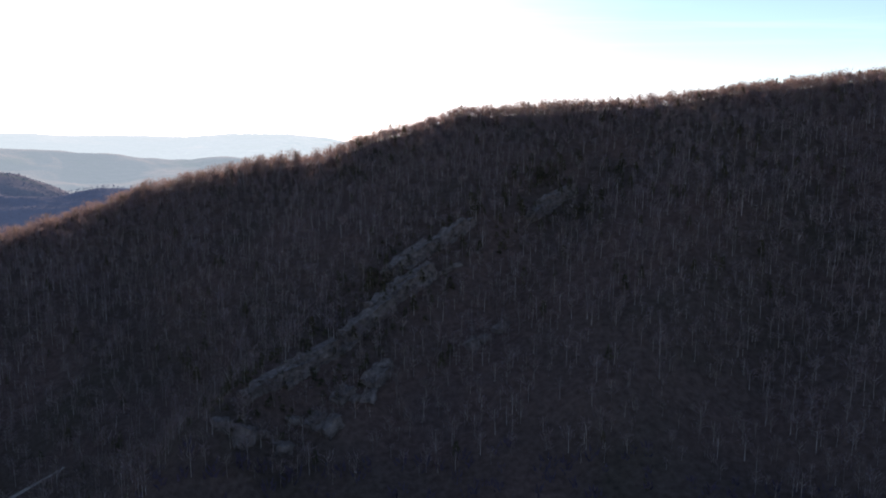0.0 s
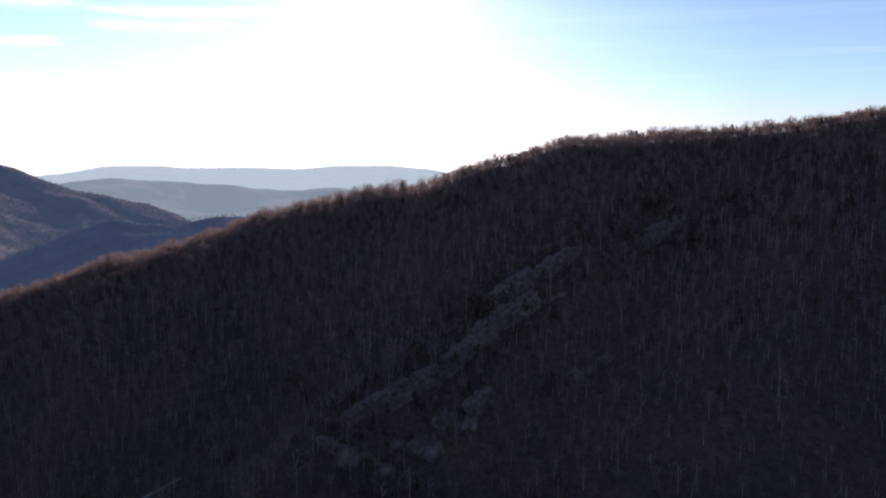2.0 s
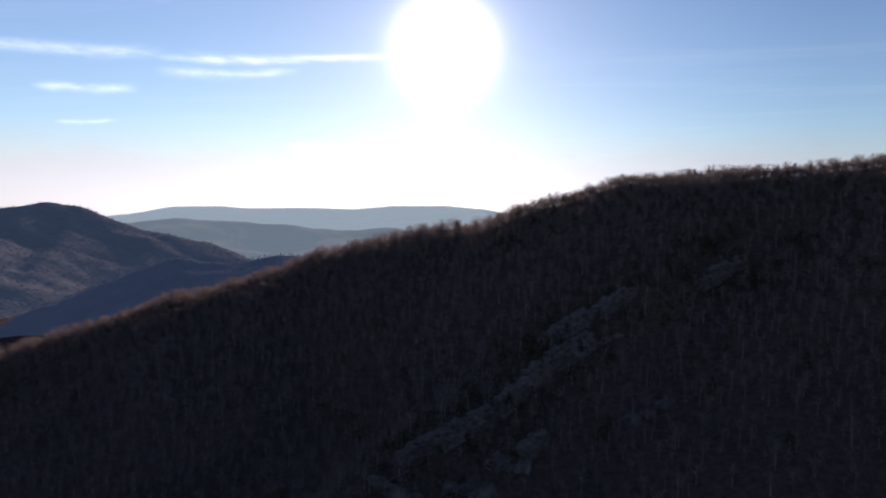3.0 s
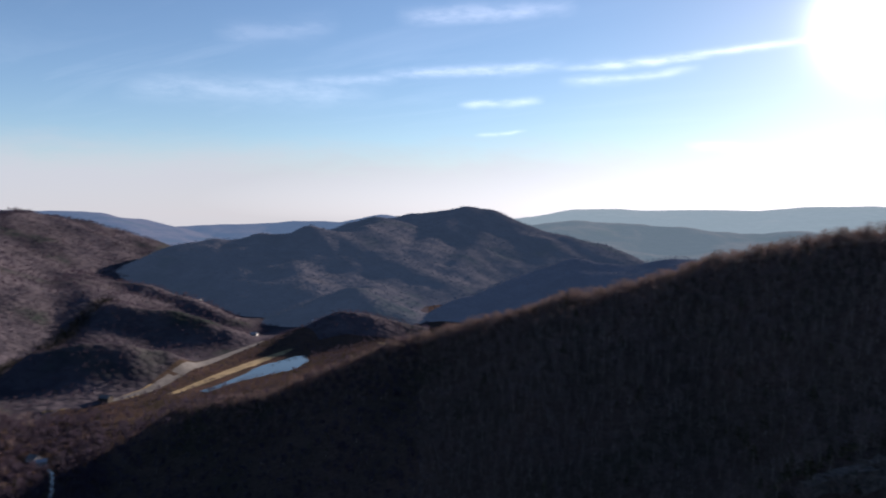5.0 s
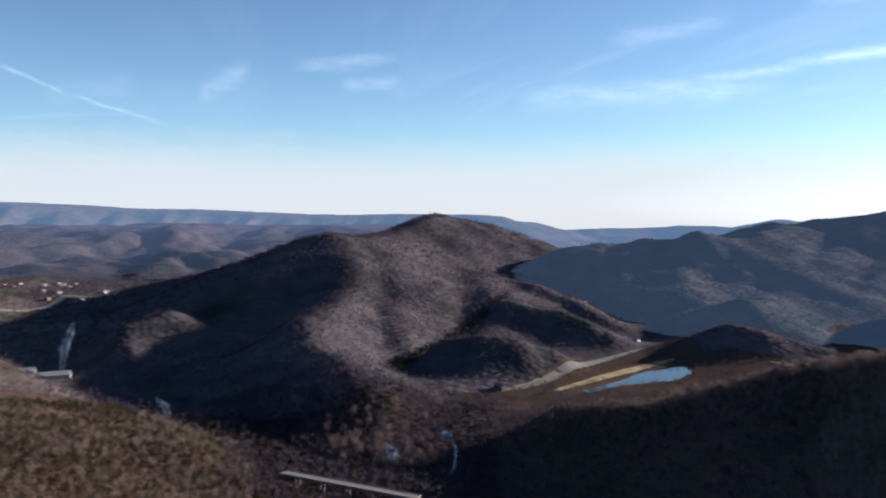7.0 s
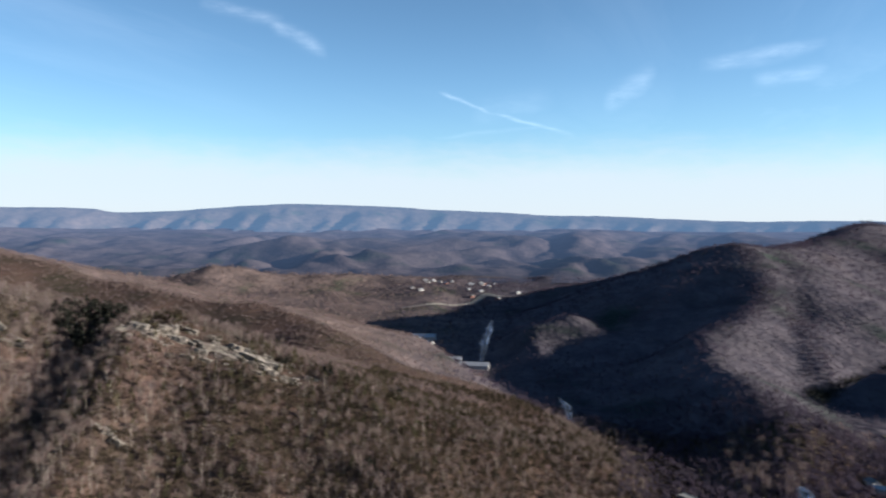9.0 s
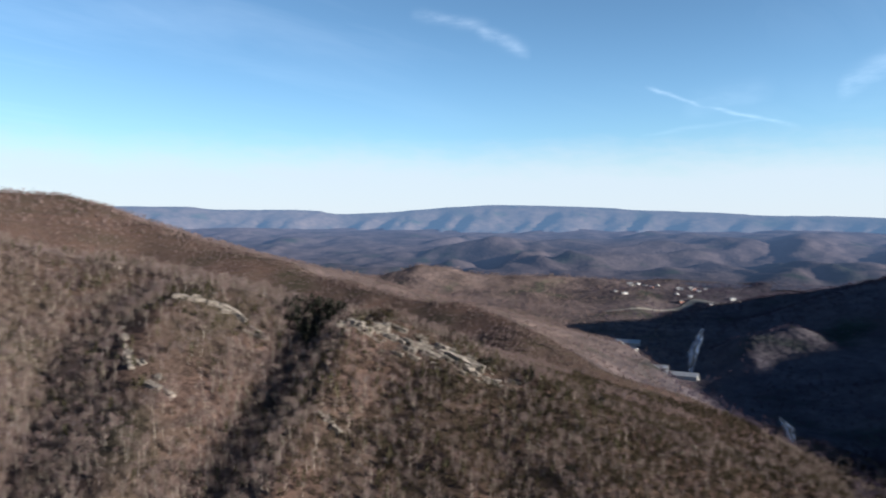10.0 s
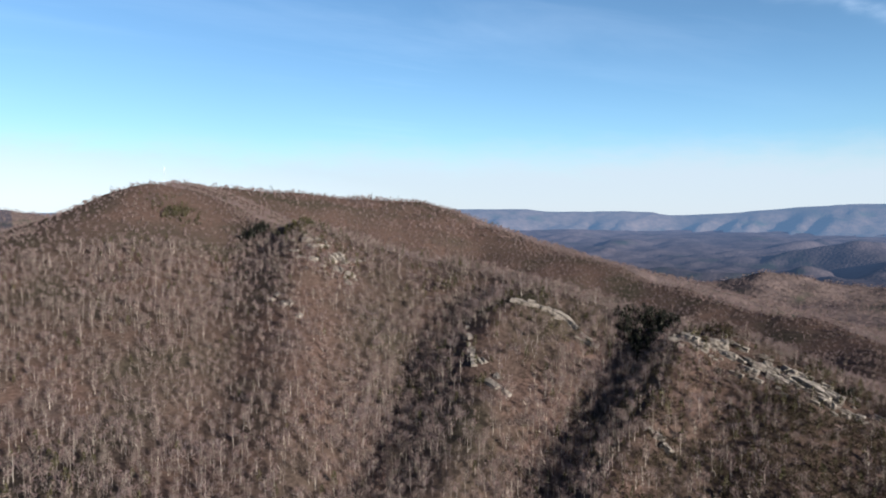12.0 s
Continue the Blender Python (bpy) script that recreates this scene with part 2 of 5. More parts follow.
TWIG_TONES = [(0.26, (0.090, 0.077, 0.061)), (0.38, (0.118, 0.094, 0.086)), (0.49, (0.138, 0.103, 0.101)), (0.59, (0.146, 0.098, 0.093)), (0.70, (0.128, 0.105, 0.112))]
# twig colours darkened and blued: haze and backlit shade put into the colour
HAZED_DIM_TONES = [(at, (r * 0.40, g * 0.44, b * 0.64)) for at, (r, g, b) in TWIG_TONES]
MAT = {
    "litter": forest_floor(),
    "trunk": bark("pale_bark", [(0.25, (0.105, 0.088, 0.076)), (0.5, (0.175, 0.150, 0.132)), (0.8, (0.30, 0.268, 0.238))], 0.05, 0.0, 0.5),
    "twigs": bark("bare_twigs", TWIG_TONES, 0.022, 0.28),
    "twigs_hazed_dim": bark("bare_twigs_hazed_dim", HAZED_DIM_TONES, 0.010, 0.3, 0.12, 1.0),
    # base colour dimmed and blued for canopy shade and haze
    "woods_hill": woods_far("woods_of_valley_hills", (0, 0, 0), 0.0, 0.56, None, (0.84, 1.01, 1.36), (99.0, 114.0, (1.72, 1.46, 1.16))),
    "needles": bark("pine_needles", [(0.25, (0.027, 0.027, 0.017)), (0.5, (0.048, 0.044, 0.025)), (0.8, (0.080, 0.066, 0.038))], 0.05, 0.1),
    "dark_needles": bark("dark_evergreen_needles", [(0.25, (0.009, 0.010, 0.009)), (0.5, (0.015, 0.016, 0.013)), (0.8, (0.024, 0.024, 0.019))], 0.05, 0.0),
    "scrub": bark("olive_scrub", [(0.3, (0.024, 0.021, 0.014)), (0.5, (0.040, 0.033, 0.021)), (0.7, (0.054, 0.039, 0.030))], 0.03, 0.05),
    # far ranges: haze put into emission, and into a bluish base colour on some
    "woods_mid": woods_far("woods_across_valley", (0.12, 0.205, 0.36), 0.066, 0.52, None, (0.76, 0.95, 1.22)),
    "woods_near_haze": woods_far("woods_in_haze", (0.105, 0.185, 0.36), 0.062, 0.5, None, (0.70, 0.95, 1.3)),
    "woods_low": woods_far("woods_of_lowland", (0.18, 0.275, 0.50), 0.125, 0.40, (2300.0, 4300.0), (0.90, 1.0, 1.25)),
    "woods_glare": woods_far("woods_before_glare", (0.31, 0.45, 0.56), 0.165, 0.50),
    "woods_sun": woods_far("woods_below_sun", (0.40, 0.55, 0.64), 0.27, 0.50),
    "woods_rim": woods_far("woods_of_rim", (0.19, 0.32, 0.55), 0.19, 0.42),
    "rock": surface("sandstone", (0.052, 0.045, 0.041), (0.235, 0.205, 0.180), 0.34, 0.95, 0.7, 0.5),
    # darker copy of the sandstone: the rib's shade put into the colour
    "rock_shaded": surface("sandstone_shade_copy", (0.034, 0.028, 0.026), (0.165, 0.135, 0.118), 0.30, 0.95, 0.7, 0.5),
    "water": None,
    "straw": surface("dry_grass", (0.13, 0.095, 0.045), (0.29, 0.215, 0.11), 0.05, 1.0, 0.4, 0.2),
    "asphalt": surface("worn_asphalt", (0.060, 0.058, 0.058), (0.125, 0.118, 0.115), 0.08, 0.9, 0.2, 0.05),
    "gravel": surface("pale_gravel", (0.11, 0.098, 0.085), (0.21, 0.193, 0.168), 0.08, 1.0, 0.3, 0.1),
    "concrete": surface("weathered_concrete", (0.115, 0.108, 0.10), (0.20, 0.19, 0.18), 0.3, 0.9, 0.2, 0.05),
    "siding": surface("white_siding", (0.32, 0.31, 0.30), (0.48, 0.47, 0.455), 0.4, 0.7),
    "brick": surface("red_brick_wall", (0.15, 0.075, 0.058), (0.25, 0.125, 0.10), 0.5, 0.9),
    "tin": surface("bright_metal_roof", (0.22, 0.225, 0.24), (0.36, 0.365, 0.38), 0.2, 0.5, metal=0.3, spec=0.5),
    "shingle": surface("dark_shingles", (0.07, 0.07, 0.075), (0.16, 0.155, 0.15), 0.5, 0.9),
    "timber": surface("dark_barn_timber", (0.03, 0.026, 0.022), (0.07, 0.06, 0.05), 0.5, 0.9),
    "glass": surface("dark_window_glass", (0.02, 0.022, 0.026), (0.05, 0.055, 0.06), 0.5, 0.1, spec=0.6),
    "steel": surface("galvanised_steel", (0.22, 0.22, 0.23), (0.34, 0.34, 0.36), 0.5, 0.5, metal=0.8, spec=0.5),
}
m, n = material("still_water")
ripple = n.noise(n.add("ShaderNodeTexCoord").outputs["Object"], 0.25, 3.0).outputs["Fac"]
finish(n, (0.025, 0.032, 0.034, 1), 0.04, (ripple, 0.08, 0.05), spec=0.5)
MAT["water"] = m
m, n = material("wood_smoke")
puff = n.noise(n.add("ShaderNodeTexCoord").outputs["Object"], 0.09, 4.0).outputs["Fac"]
n.add("ShaderNodeOutputMaterial", {0: n.add("ShaderNodeMixShader", {
    0: n.ramp(puff, [(0.34, (0.0, 0.0, 0.0)), (0.70, (0.055, 0.055, 0.055))]),
    1: n.add("ShaderNodeBsdfTransparent").outputs[0],
    2: n.add("ShaderNodeBsdfTranslucent", {"Color": (0.44, 0.60, 0.95, 1)}).outputs[0]}).outputs[0]})
MAT["smoke"] = m

# ---- the lie of the land ----


def lattice(ix, iy, seed):
    h = (ix.astype(np.int64) * 374761393 + iy.astype(np.int64) * 668265263 + seed * 974634777) & 0xFFFFFFFF
    h = ((h ^ (h >> 13)) * 1274126177) & 0xFFFFFFFF
    return ((h ^ (h >> 16)) & 0xFFFF) / 65535.0


def grain(x, y, length, seed):
    """Smooth random heights from -1 to 1 with humps of that length."""
    x, y = x / length, y / length
    ix, iy = np.floor(x), np.floor(y)
    fx, fy = x - ix, y - iy
    fx, fy = fx * fx * (3 - 2 * fx), fy * fy * (3 - 2 * fy)
    a, b = lattice(ix, iy, seed), lattice(ix + 1, iy, seed)
    c, d = lattice(ix, iy + 1, seed), lattice(ix + 1, iy + 1, seed)
    return 2 * ((a * (1 - fx) + b * fx) * (1 - fy) + (c * (1 - fx) + d * fx) * fy) - 1


def fractal(x, y, length, seed, octaves=4):
    total = np.zeros_like(x)
    for k in range(octaves):
        total += grain(x, y, length / 2 ** k, seed + k) * 0.5 ** k
    return total


def smax(a, b, k=9.0):
    return 0.5 * (a + b + np.sqrt((a - b) ** 2 + k * k))


def ease(v, lo, hi):
    s = np.clip((v - lo) / (hi - lo), 0, 1)
    return s * s * (3 - 2 * s)


def along(x, y, line):
    """For each place: the distance from a line of the plan, and the height that the line has there."""
    best, height = np.full(x.shape, 1e9), np.zeros_like(x)
    pts = [polar(*p) for p in line]
    for (ax, ay, az), (bx, by, bz) in zip(pts, pts[1:]):
        ux, uy = bx - ax, by - ay
        s = np.clip(((x - ax) * ux + (y - ay) * uy) / (ux * ux + uy * uy), 0, 1)
        d = np.hypot(x - ax - s * ux, y - ay - s * uy)
        near = d < best
        best, height = np.where(near, d, best), np.where(near, az + s * (bz - az), height)
    return best, height


def crest(x, y, line, slope, width=18.0):
    """The surface of a ridge: a rounded crest along the line that falls away to both sides."""
    top = np.full(x.shape, -1e4)
    pts = [polar(*p) for p in line]
    for (ax, ay, az), (bx, by, bz) in zip(pts, pts[1:]):
        ux, uy = bx - ax, by - ay
        s = np.clip(((x - ax) * ux + (y - ay) * uy) / (ux * ux + uy * uy), 0, 1)
        d = np.hypot(x - ax - s * ux, y - ay - s * uy)
        top = np.maximum(top, az + s * (bz - az) - slope * (np.sqrt(d * d + width * width) - width))
    return top


def lowland(x, y):
    """Rolling country that rises towards the rim."""
    r = np.hypot(x, y)
    u = x + 170 * fractal(x, y, 650, 35, 2)
    v = y + 170 * fractal(x, y, 650, 37, 2)
    hills = np.sqrt(fractal(u * 0.8, v * 1.25, 560, 31, 4) ** 2 + 0.015)
    knobs = np.sqrt(fractal(u, v, 230, 57, 3) ** 2 + 0.02)
    fade = 1 - 0.42 * ease(r, 2700, 3700) - 0.36 * ease(r, 3600, 4350)
    return 4 + 178 * ease(r, 1500, 4500) + (76 * (hills - 0.34) + 36 * (knobs - 0.34)) * fade * (0.22 + 0.66 * ease(r, 2300, 2850))


RIVER = [(55.2, 1165, 4), (56.1, 1112, 24), (57.4, 1072, 32), (59.0, 1035, 19), (60.8, 998, 9), (63, 952, 7), (67, 860, 7), (72.2, 752, 7), (73.4, 700, 9), (74.2, 640, 9), (76, 600, 7), (84, 660, 6),
         (92, 820, 6), (99, 980, 6), (104.5, 1250, 6), (107, 1500, 6), (104, 2000, 5)]   # bearing, distance, half the width
RIDGES = []


def ridge(slope, width, line):
    """Adds a ridge: its slope, the width of its crest, and (bearing, distance, height) along the crest."""
    RIDGES.append((slope, width, line))


ridge(0.55, 30, [(-95, 1000, 330), (-60, 760, 305), (-31, 640, 277), (-17.7, 600, 259), (-9, 593, 255), (-2.7, 590, 248.5), (3.5, 596, 231), (8.5, 605, 212), (14, 620, 203),
                (21.3, 640, 187), (32.4, 665, 148), (46.4, 690, 97), (57.5, 690, 51), (64.5, 705, 40), (70, 700, 32), (72.2, 690, 4)])      # the sunward ridge
ridge(0.95, 7, [(-14, 520, 205), (-8.9, 480, 193), (-1.4, 440, 176), (4.1, 410, 154), (6.9, 375, 133), (12.5, 345, 122), (19.3, 300, 112),
                (25, 262, 92)])      # the rocky rib in the shade
ridge(0.5, 20, [(-150, 900, 200), (-170, 900, 192), (-179.4, 880, 214), (175, 930, 255), (171.2, 980, 290), (168, 1000, 283), (162.2, 830, 242),
                (158.7, 760, 230), (150, 720, 206), (141.7, 648, 186), (134.7, 625, 170), (127.6, 600, 158), (117.5, 590, 116), (108, 570, 80),
                (98, 600, 42)])      # the sunlit crest and its summit
ridge(0.4, 26, [(171.2, 980, 290), (167.6, 1500, 315), (151, 1700, 295), (147.8, 1650, 248), (138.8, 1400, 179), (128.1, 1150, 122),
                (120.4, 1050, 108), (116, 950, 91), (109.5, 850, 58), (102.9, 780, 38), (93.8, 715, 11), (88, 670, 0)])      # the long ridge behind the summit
ridge(0.5, 20, [(101.5, 2020, 8), (99.5, 1980, 27), (96.3, 1900, 66), (92, 1830, 97), (88.2, 1740, 140), (85.3, 1660, 177), (83.6, 1596, 194), (81.7, 1478, 150),
                (81.7, 1328, 104), (83.3, 1198, 80), (85.6, 1090, 70), (84.8, 980, 58), (82.5, 880, 45), (80.2, 800, 33), (78.8, 752, 8)])      # the hill across the river and its spur
ridge(0.45, 20, [(81.7, 1400, 112), (79, 1250, 66), (77.8, 1120, 30), (78.5, 1010, 4)])
ridge(0.4, 26, [(83.6, 1596, 194), (80.5, 1780, 178), (79, 1950, 186), (74.8, 2250, 241), (71.4, 2300, 207), (69.2, 2300, 183), (67.3, 2300, 157), (66.4, 2300, 118),
                (66.8, 2290, 55)])      # its far summit
ridge(0.42, 20, [(79, 1950, 186), (77, 1600, 112), (75.5, 1400, 76), (74.6, 1260, 40)])
ridge(0.58, 20, [(76.4, 1950, 160), (72.3, 1760, 96), (69.1, 1700, 80), (66.9, 1650, 77), (64.6, 1590, 57), (62.4, 1500, 33), (60.6, 1430, 15), (59.3, 1385, 3)])      # its spur towards the flats
ridge(0.36, 40, [(72.3, 1760, 96), (71.5, 1550, 90), (70.4, 1400, 72), (71.8, 1260, 42), (74, 1165, 22)])
ridge(0.62, 13, [(76, 1085, 12), (74.2, 1072, 38), (71.2, 1062, 51), (68.6, 1062, 46), (66.2, 1072, 32), (64.3, 1092, 10), (63.6, 1105, 2)])      # the low knoll above the road
ridge(0.6, 13, [(70.4, 1420, 76), (69.1, 1368, 69), (67.8, 1338, 61), (66.2, 1328, 57), (64.6, 1318, 54), (62.8, 1298, 45), (61.3, 1275, 29), (60.5, 1268, 10)])      # the brow behind it
ridge(0.3, 40, [(196, 2200, 275), (181, 2250, 273), (178, 2280, 257), (175, 2300, 235), (170, 2300, 180)])      # behind the summit
ridge(0.27, 50, [(147.8, 1650, 248), (138.8, 1400, 179), (128.1, 1150, 122), (121.5, 1062, 104)])
ridge(0.35, 30, [(150, 770, 192), (141.7, 705, 174), (134.7, 690, 158), (127.6, 680, 142), (124, 675, 126)])
ridge(0.42, 24, [(128, 2260, 56), (126.3, 2270, 70), (124.1, 2280, 92), (121.4, 2290, 80), (119, 2300, 62), (115, 2310, 66), (112, 2320, 60), (108, 2300, 46), (104, 2250, 26)])
ridge(0.5, 20, [(92.8, 1240, 48), (95.7, 1290, 66), (98.5, 1260, 52), (99, 1195, 36)])      # the knoll that stands in the sun
ridge(0.5, 18, [(53.6, 1310, 24), (52.3, 1295, 46), (50.4, 1298, 42), (46.5, 1310, 18)])
GULLIES = []


def gully(depth, width, line):
    """Adds a gully (below nought) or a small rib along a line of (bearing, distance)."""
    GULLIES.append((depth, width, line))


gully(-9, 22, [(69.4, 1412), (71.0, 1346), (72.0, 1266), (73.8, 1165), (75.8, 1105), (77.6, 1050)])
gully(-11, 34, [(85, 1420), (87.5, 1250), (90.5, 1120)])
gully(-9, 30, [(80.6, 1600), (79.6, 1440), (79.4, 1300)])
gully(13, 22, [(130.4, 566), (130.9, 536), (132.4, 496), (134, 465), (135.8, 439), (137, 410)])
gully(-14, 34, [(133.4, 600), (136.2, 545), (137.8, 500), (139, 466), (140, 440), (141.8, 405)])
gully(8, 25, [(144, 600), (147, 545), (146.2, 490), (149, 420)])
gully(-8, 30, [(146.5, 640), (149.7, 610), (151.6, 563), (152.5, 515), (154.8, 465), (157, 420)])
gully(6, 36, [(112.5, 530), (110, 490), (107, 440)])
gully(-9, 40, [(127.3, 512), (126.5, 460), (125, 400)])
gully(-4, 20, [(119.5, 540), (119, 490), (117, 420)])
gully(-5, 30, [(165, 900), (166, 650), (168, 480)])
gully(9, 30, [(160, 800), (161, 620), (162, 450)])
gully(-9, 26, [(-13, 500), (-8, 420), (2, 300)])
gully(8, 24, [(-21, 510), (-19, 430), (-14, 300)])
gully(-9, 26, [(-30, 520), (-28, 430), (-24, 300)])
gully(-10, 28, [(26, 560), (24, 480), (22, 380)])
gully(8, 26, [(36, 590), (36, 520), (37, 400)])
gully(-9, 26, [(46, 620), (48, 560), (52, 450)])


def land(x, y):
    """The height of the ground."""
    x, y = np.asarray(x, float), np.asarray(y, float)
    r = np.hypot(x, y)
    down = x * -math.sin(radians(75)) + y * math.cos(radians(75))
    hollow = np.clip(84 - 0.15 * down, -2, 120)
    west = ease(np.degrees(np.arctan2(-x, y)) % 360, 66, 74)
    low = 3 + (lowland(x, y) - 3) * ease(r, 1250, 2150) * west
    z = np.where(r < 900, hollow, hollow + (low - hollow) * ease(r, 700, 1000))
    for slope, width, line in RIDGES:
        z = smax(z, crest(x, y, line, slope, width))
    for amount, width, line in GULLIES:
        d, _ = along(x, y, [(a, q, 0) for a, q in line])
        z = z + amount * np.exp(-(d / width) ** 2)
    z = z + 3.2 * fractal(x, y, 130, 5, 4) * ease(z, 8, 40)
    spur = 1 + 0.9 * np.exp(-(np.hypot(x + 430, y + 260) / 130) ** 2)      # broken ground below the ledges
    z = z + 2.3 * spur * fractal(x, y, 46, 17, 2) * ease(z, 30, 60) * (1 - ease(r, 560, 640))
    folds = 1 - np.abs(fractal(x, y, 210, 41, 3))
    z = z + 9 * (folds - 0.72) * ease(z, 14, 60) * ease(r, 800, 1000)
    d, half = along(x, y, RIVER)
    flat = ease(d, half + 14, half + 95)
    z = np.where(z > 0, z * flat + np.minimum(z, 1.5) * (1 - flat), z)
    return z - 3.0 * (1 - ease(d, half - 3, half + 7))


BACK = {}


def far_crest(kind, slope, width, line):
    """Adds a crest to one of the far ranges."""
    BACK.setdefault(kind, []).append((slope, width, line))


far_crest("mid", 0.42, 24, [(67.5, 2000, 40), (66, 2049, 108), (64.2, 2049, 148), (61.6, 2079, 162), (58.5, 2099, 183), (55.8, 2099, 177), (54.6, 2099, 192), (52.6, 2119, 182),
          (50.7, 2199, 175), (48.5, 2500, 200)])
far_crest("mid", 0.38, 34, [(53, 2749, 175), (51, 2749, 197), (49.4, 2749, 213), (47.8, 2749, 202), (46.6, 2749, 219), (43.9, 2749, 236), (42.1, 2749, 249), (40.4, 2749, 236),
          (37.8, 2749, 197), (35.2, 2749, 172), (31.9, 2749, 105), (30.2, 2749, 75)])
far_crest("mid", 0.42, 22, [(54.6, 2099, 192), (56, 1850, 110), (57.5, 1650, 26)])
far_crest("mid", 0.42, 22, [(58.5, 2099, 183), (60.5, 1850, 98), (61.5, 1700, 18)])
far_crest("mid", 0.42, 22, [(61.6, 2079, 160), (63, 1900, 88), (63.5, 1800, 20)])
far_crest("mid", 0.42, 24, [(42.1, 2749, 249), (45, 2350, 150), (48, 1980, 84), (50, 1720, 60), (51.2, 1540, 68)])
far_crest("mid", 0.5, 18, [(54.6, 1490, 42), (51.2, 1519, 70), (48.4, 1529, 38), (46.2, 1539, 8)])
far_crest("mid", 0.42, 24, [(40.4, 2749, 236), (41.5, 2350, 140), (43.5, 2000, 62), (45, 1720, 12)])
far_crest("mid", 0.42, 24, [(46.6, 2749, 219), (50, 2300, 120), (52.5, 1900, 70), (53.6, 1720, 20)])
far_crest("near", 0.45, 24, [(46, 1480, 5), (44.8, 1499, 22), (41.7, 1559, 52), (37.3, 1599, 94), (33.1, 1619, 126), (29.4, 1639, 139), (26, 1650, 158), (23.8, 1660, 149),
          (21, 1680, 138), (15, 1700, 130)])
far_crest("sun", 0.25, 80, [(2, 4500, 215), (8.5, 4500, 226), (10.2, 4500, 250), (12.8, 4500, 267), (16.8, 4500, 265), (20, 4500, 243), (25, 4500, 251), (28.4, 4500, 247),
          (30.3, 4500, 258), (33.3, 4500, 256), (37, 4500, 208), (41, 4500, 180)])
far_crest("west", 0.25, 60, [(46, 3600, 200), (49, 3600, 223), (52, 3700, 190), (58, 3800, 192), (65.7, 3700, 172), (67.5, 3600, 206), (70, 3500, 215),
          (73, 3600, 180)])
far_crest("glare", 0.16, 80, [(8, 2950, 80), (18, 2950, 100), (26, 2950, 92), (36, 3000, 100), (44, 3000, 70)])
far_crest("glare", 0.22, 80, [(6, 3300, 110), (10, 3300, 120), (15, 3300, 142), (17, 3300, 155), (19.7, 3300, 134), (23, 3300, 154), (26, 3300, 177), (30.4, 3300, 190), (33, 3300, 198),
          (37, 3300, 190), (41, 3300, 150)])
far_crest("rim", 0.28, 60, [(70, 4700, 236), (76, 4700, 246), (85, 4700, 247), (93, 4700, 268), (100, 4700, 286), (104, 4700, 298), (112, 4700, 326),
          (118, 4700, 333), (122, 4700, 320), (127, 4700, 288), (130.9, 4700, 274), (132.5, 4700, 292), (138, 4700, 300),
          (139.9, 4700, 302), (142, 4700, 320), (148, 4700, 318), (165, 4700, 305), (185, 4700, 275)])


def range_height(kind, x, y):
    z = np.full(x.shape, -60.0)
    for slope, width, line in BACK[kind]:
        z = smax(z, crest(x, y, line, slope, width), 14.0)
    folds = 1 - np.abs(fractal(x, y, 330, 47, 3))
    cut = {"west": 10, "mid": 16, "near": 16, "sun": 8, "glare": 14, "rim": 20}[kind]
    wave = fractal(x, y, {"west": 400, "mid": 300, "near": 300, "sun": 500, "glare": 420, "rim": 330}[kind], 77, 4)
    if kind == "rim":      # spurs and hollows run down the face
        a, r = np.degrees(np.arctan2(-x, y)) % 360, np.hypot(x, y)
        top = np.interp(a, [p[0] for p in BACK["rim"][0][2]], [p[2] for p in BACK["rim"][0][2]])
        spurs = np.abs(fractal(a * 82.0 + 0.25 * r, r * 0.22, 190, 83, 4))
        return z - 58 * spurs * ease(top - z, 4, 60) * (1 - ease(top - z, 110, 190)) + 3.0 * np.round(2 * grain(a * 82.0, a * 0, 420, 87)) + 3 * wave
    z = z + (14 if kind != "near" else 24) * (folds - 0.75) * ease(z, 10, 60) * ease(270 - z, 25, 90)
    return z - cut * (0.6 - wave) * ease(np.abs(z - 260), 20, 110) + 2 * wave


def far_side(az):
    """How far off the land across the river, or behind the crest of the sunlit spur, begins."""
    return np.interp(az, [45.1, 54, 55, 56, 58, 62, 64.6, 67.3, 70.5, 75, 80, 86, 92, 99, 103, 107, 109.5, 116, 120.4, 128, 138.8, 147.8, 151, 194],
                     [1225, 1225, 1280, 1370, 1265, 1137, 1065, 968, 910, 860, 790, 795, 840, 930, 900, 875, 868, 968, 1068, 1168, 1418, 1665, 1720, 1800], 2380, 2380)


def sheet(name, bearings, rings, height, mat, label, category="hills", kind="structure", start=None):
    """A sheet of land over bearings and rings round the origin."""
    a, r = np.meshgrid(np.radians(bearings), rings, indexing="ij")
    if start is not None:      # rings run from the line start(bearing) outwards
        first = start(np.degrees(a))
        r = first + r * (2420 - first)
    x, y = -r * np.sin(a), r * np.cos(a)
    z = height(x, y)
    na, nr = a.shape
    i, j = np.meshgrid(np.arange(na - 1), np.arange(nr - 1), indexing="ij")
    q = np.stack([i * nr + j, (i + 1) * nr + j, (i + 1) * nr + j + 1, i * nr + j + 1], -1).reshape(-1, 4)
    ob = mesh_of(name, np.stack([x, y, z], -1).reshape(-1, 3), q[:, ::-1], [mat], smooth=True)
    return tagged(ob, label, category, kind=kind)


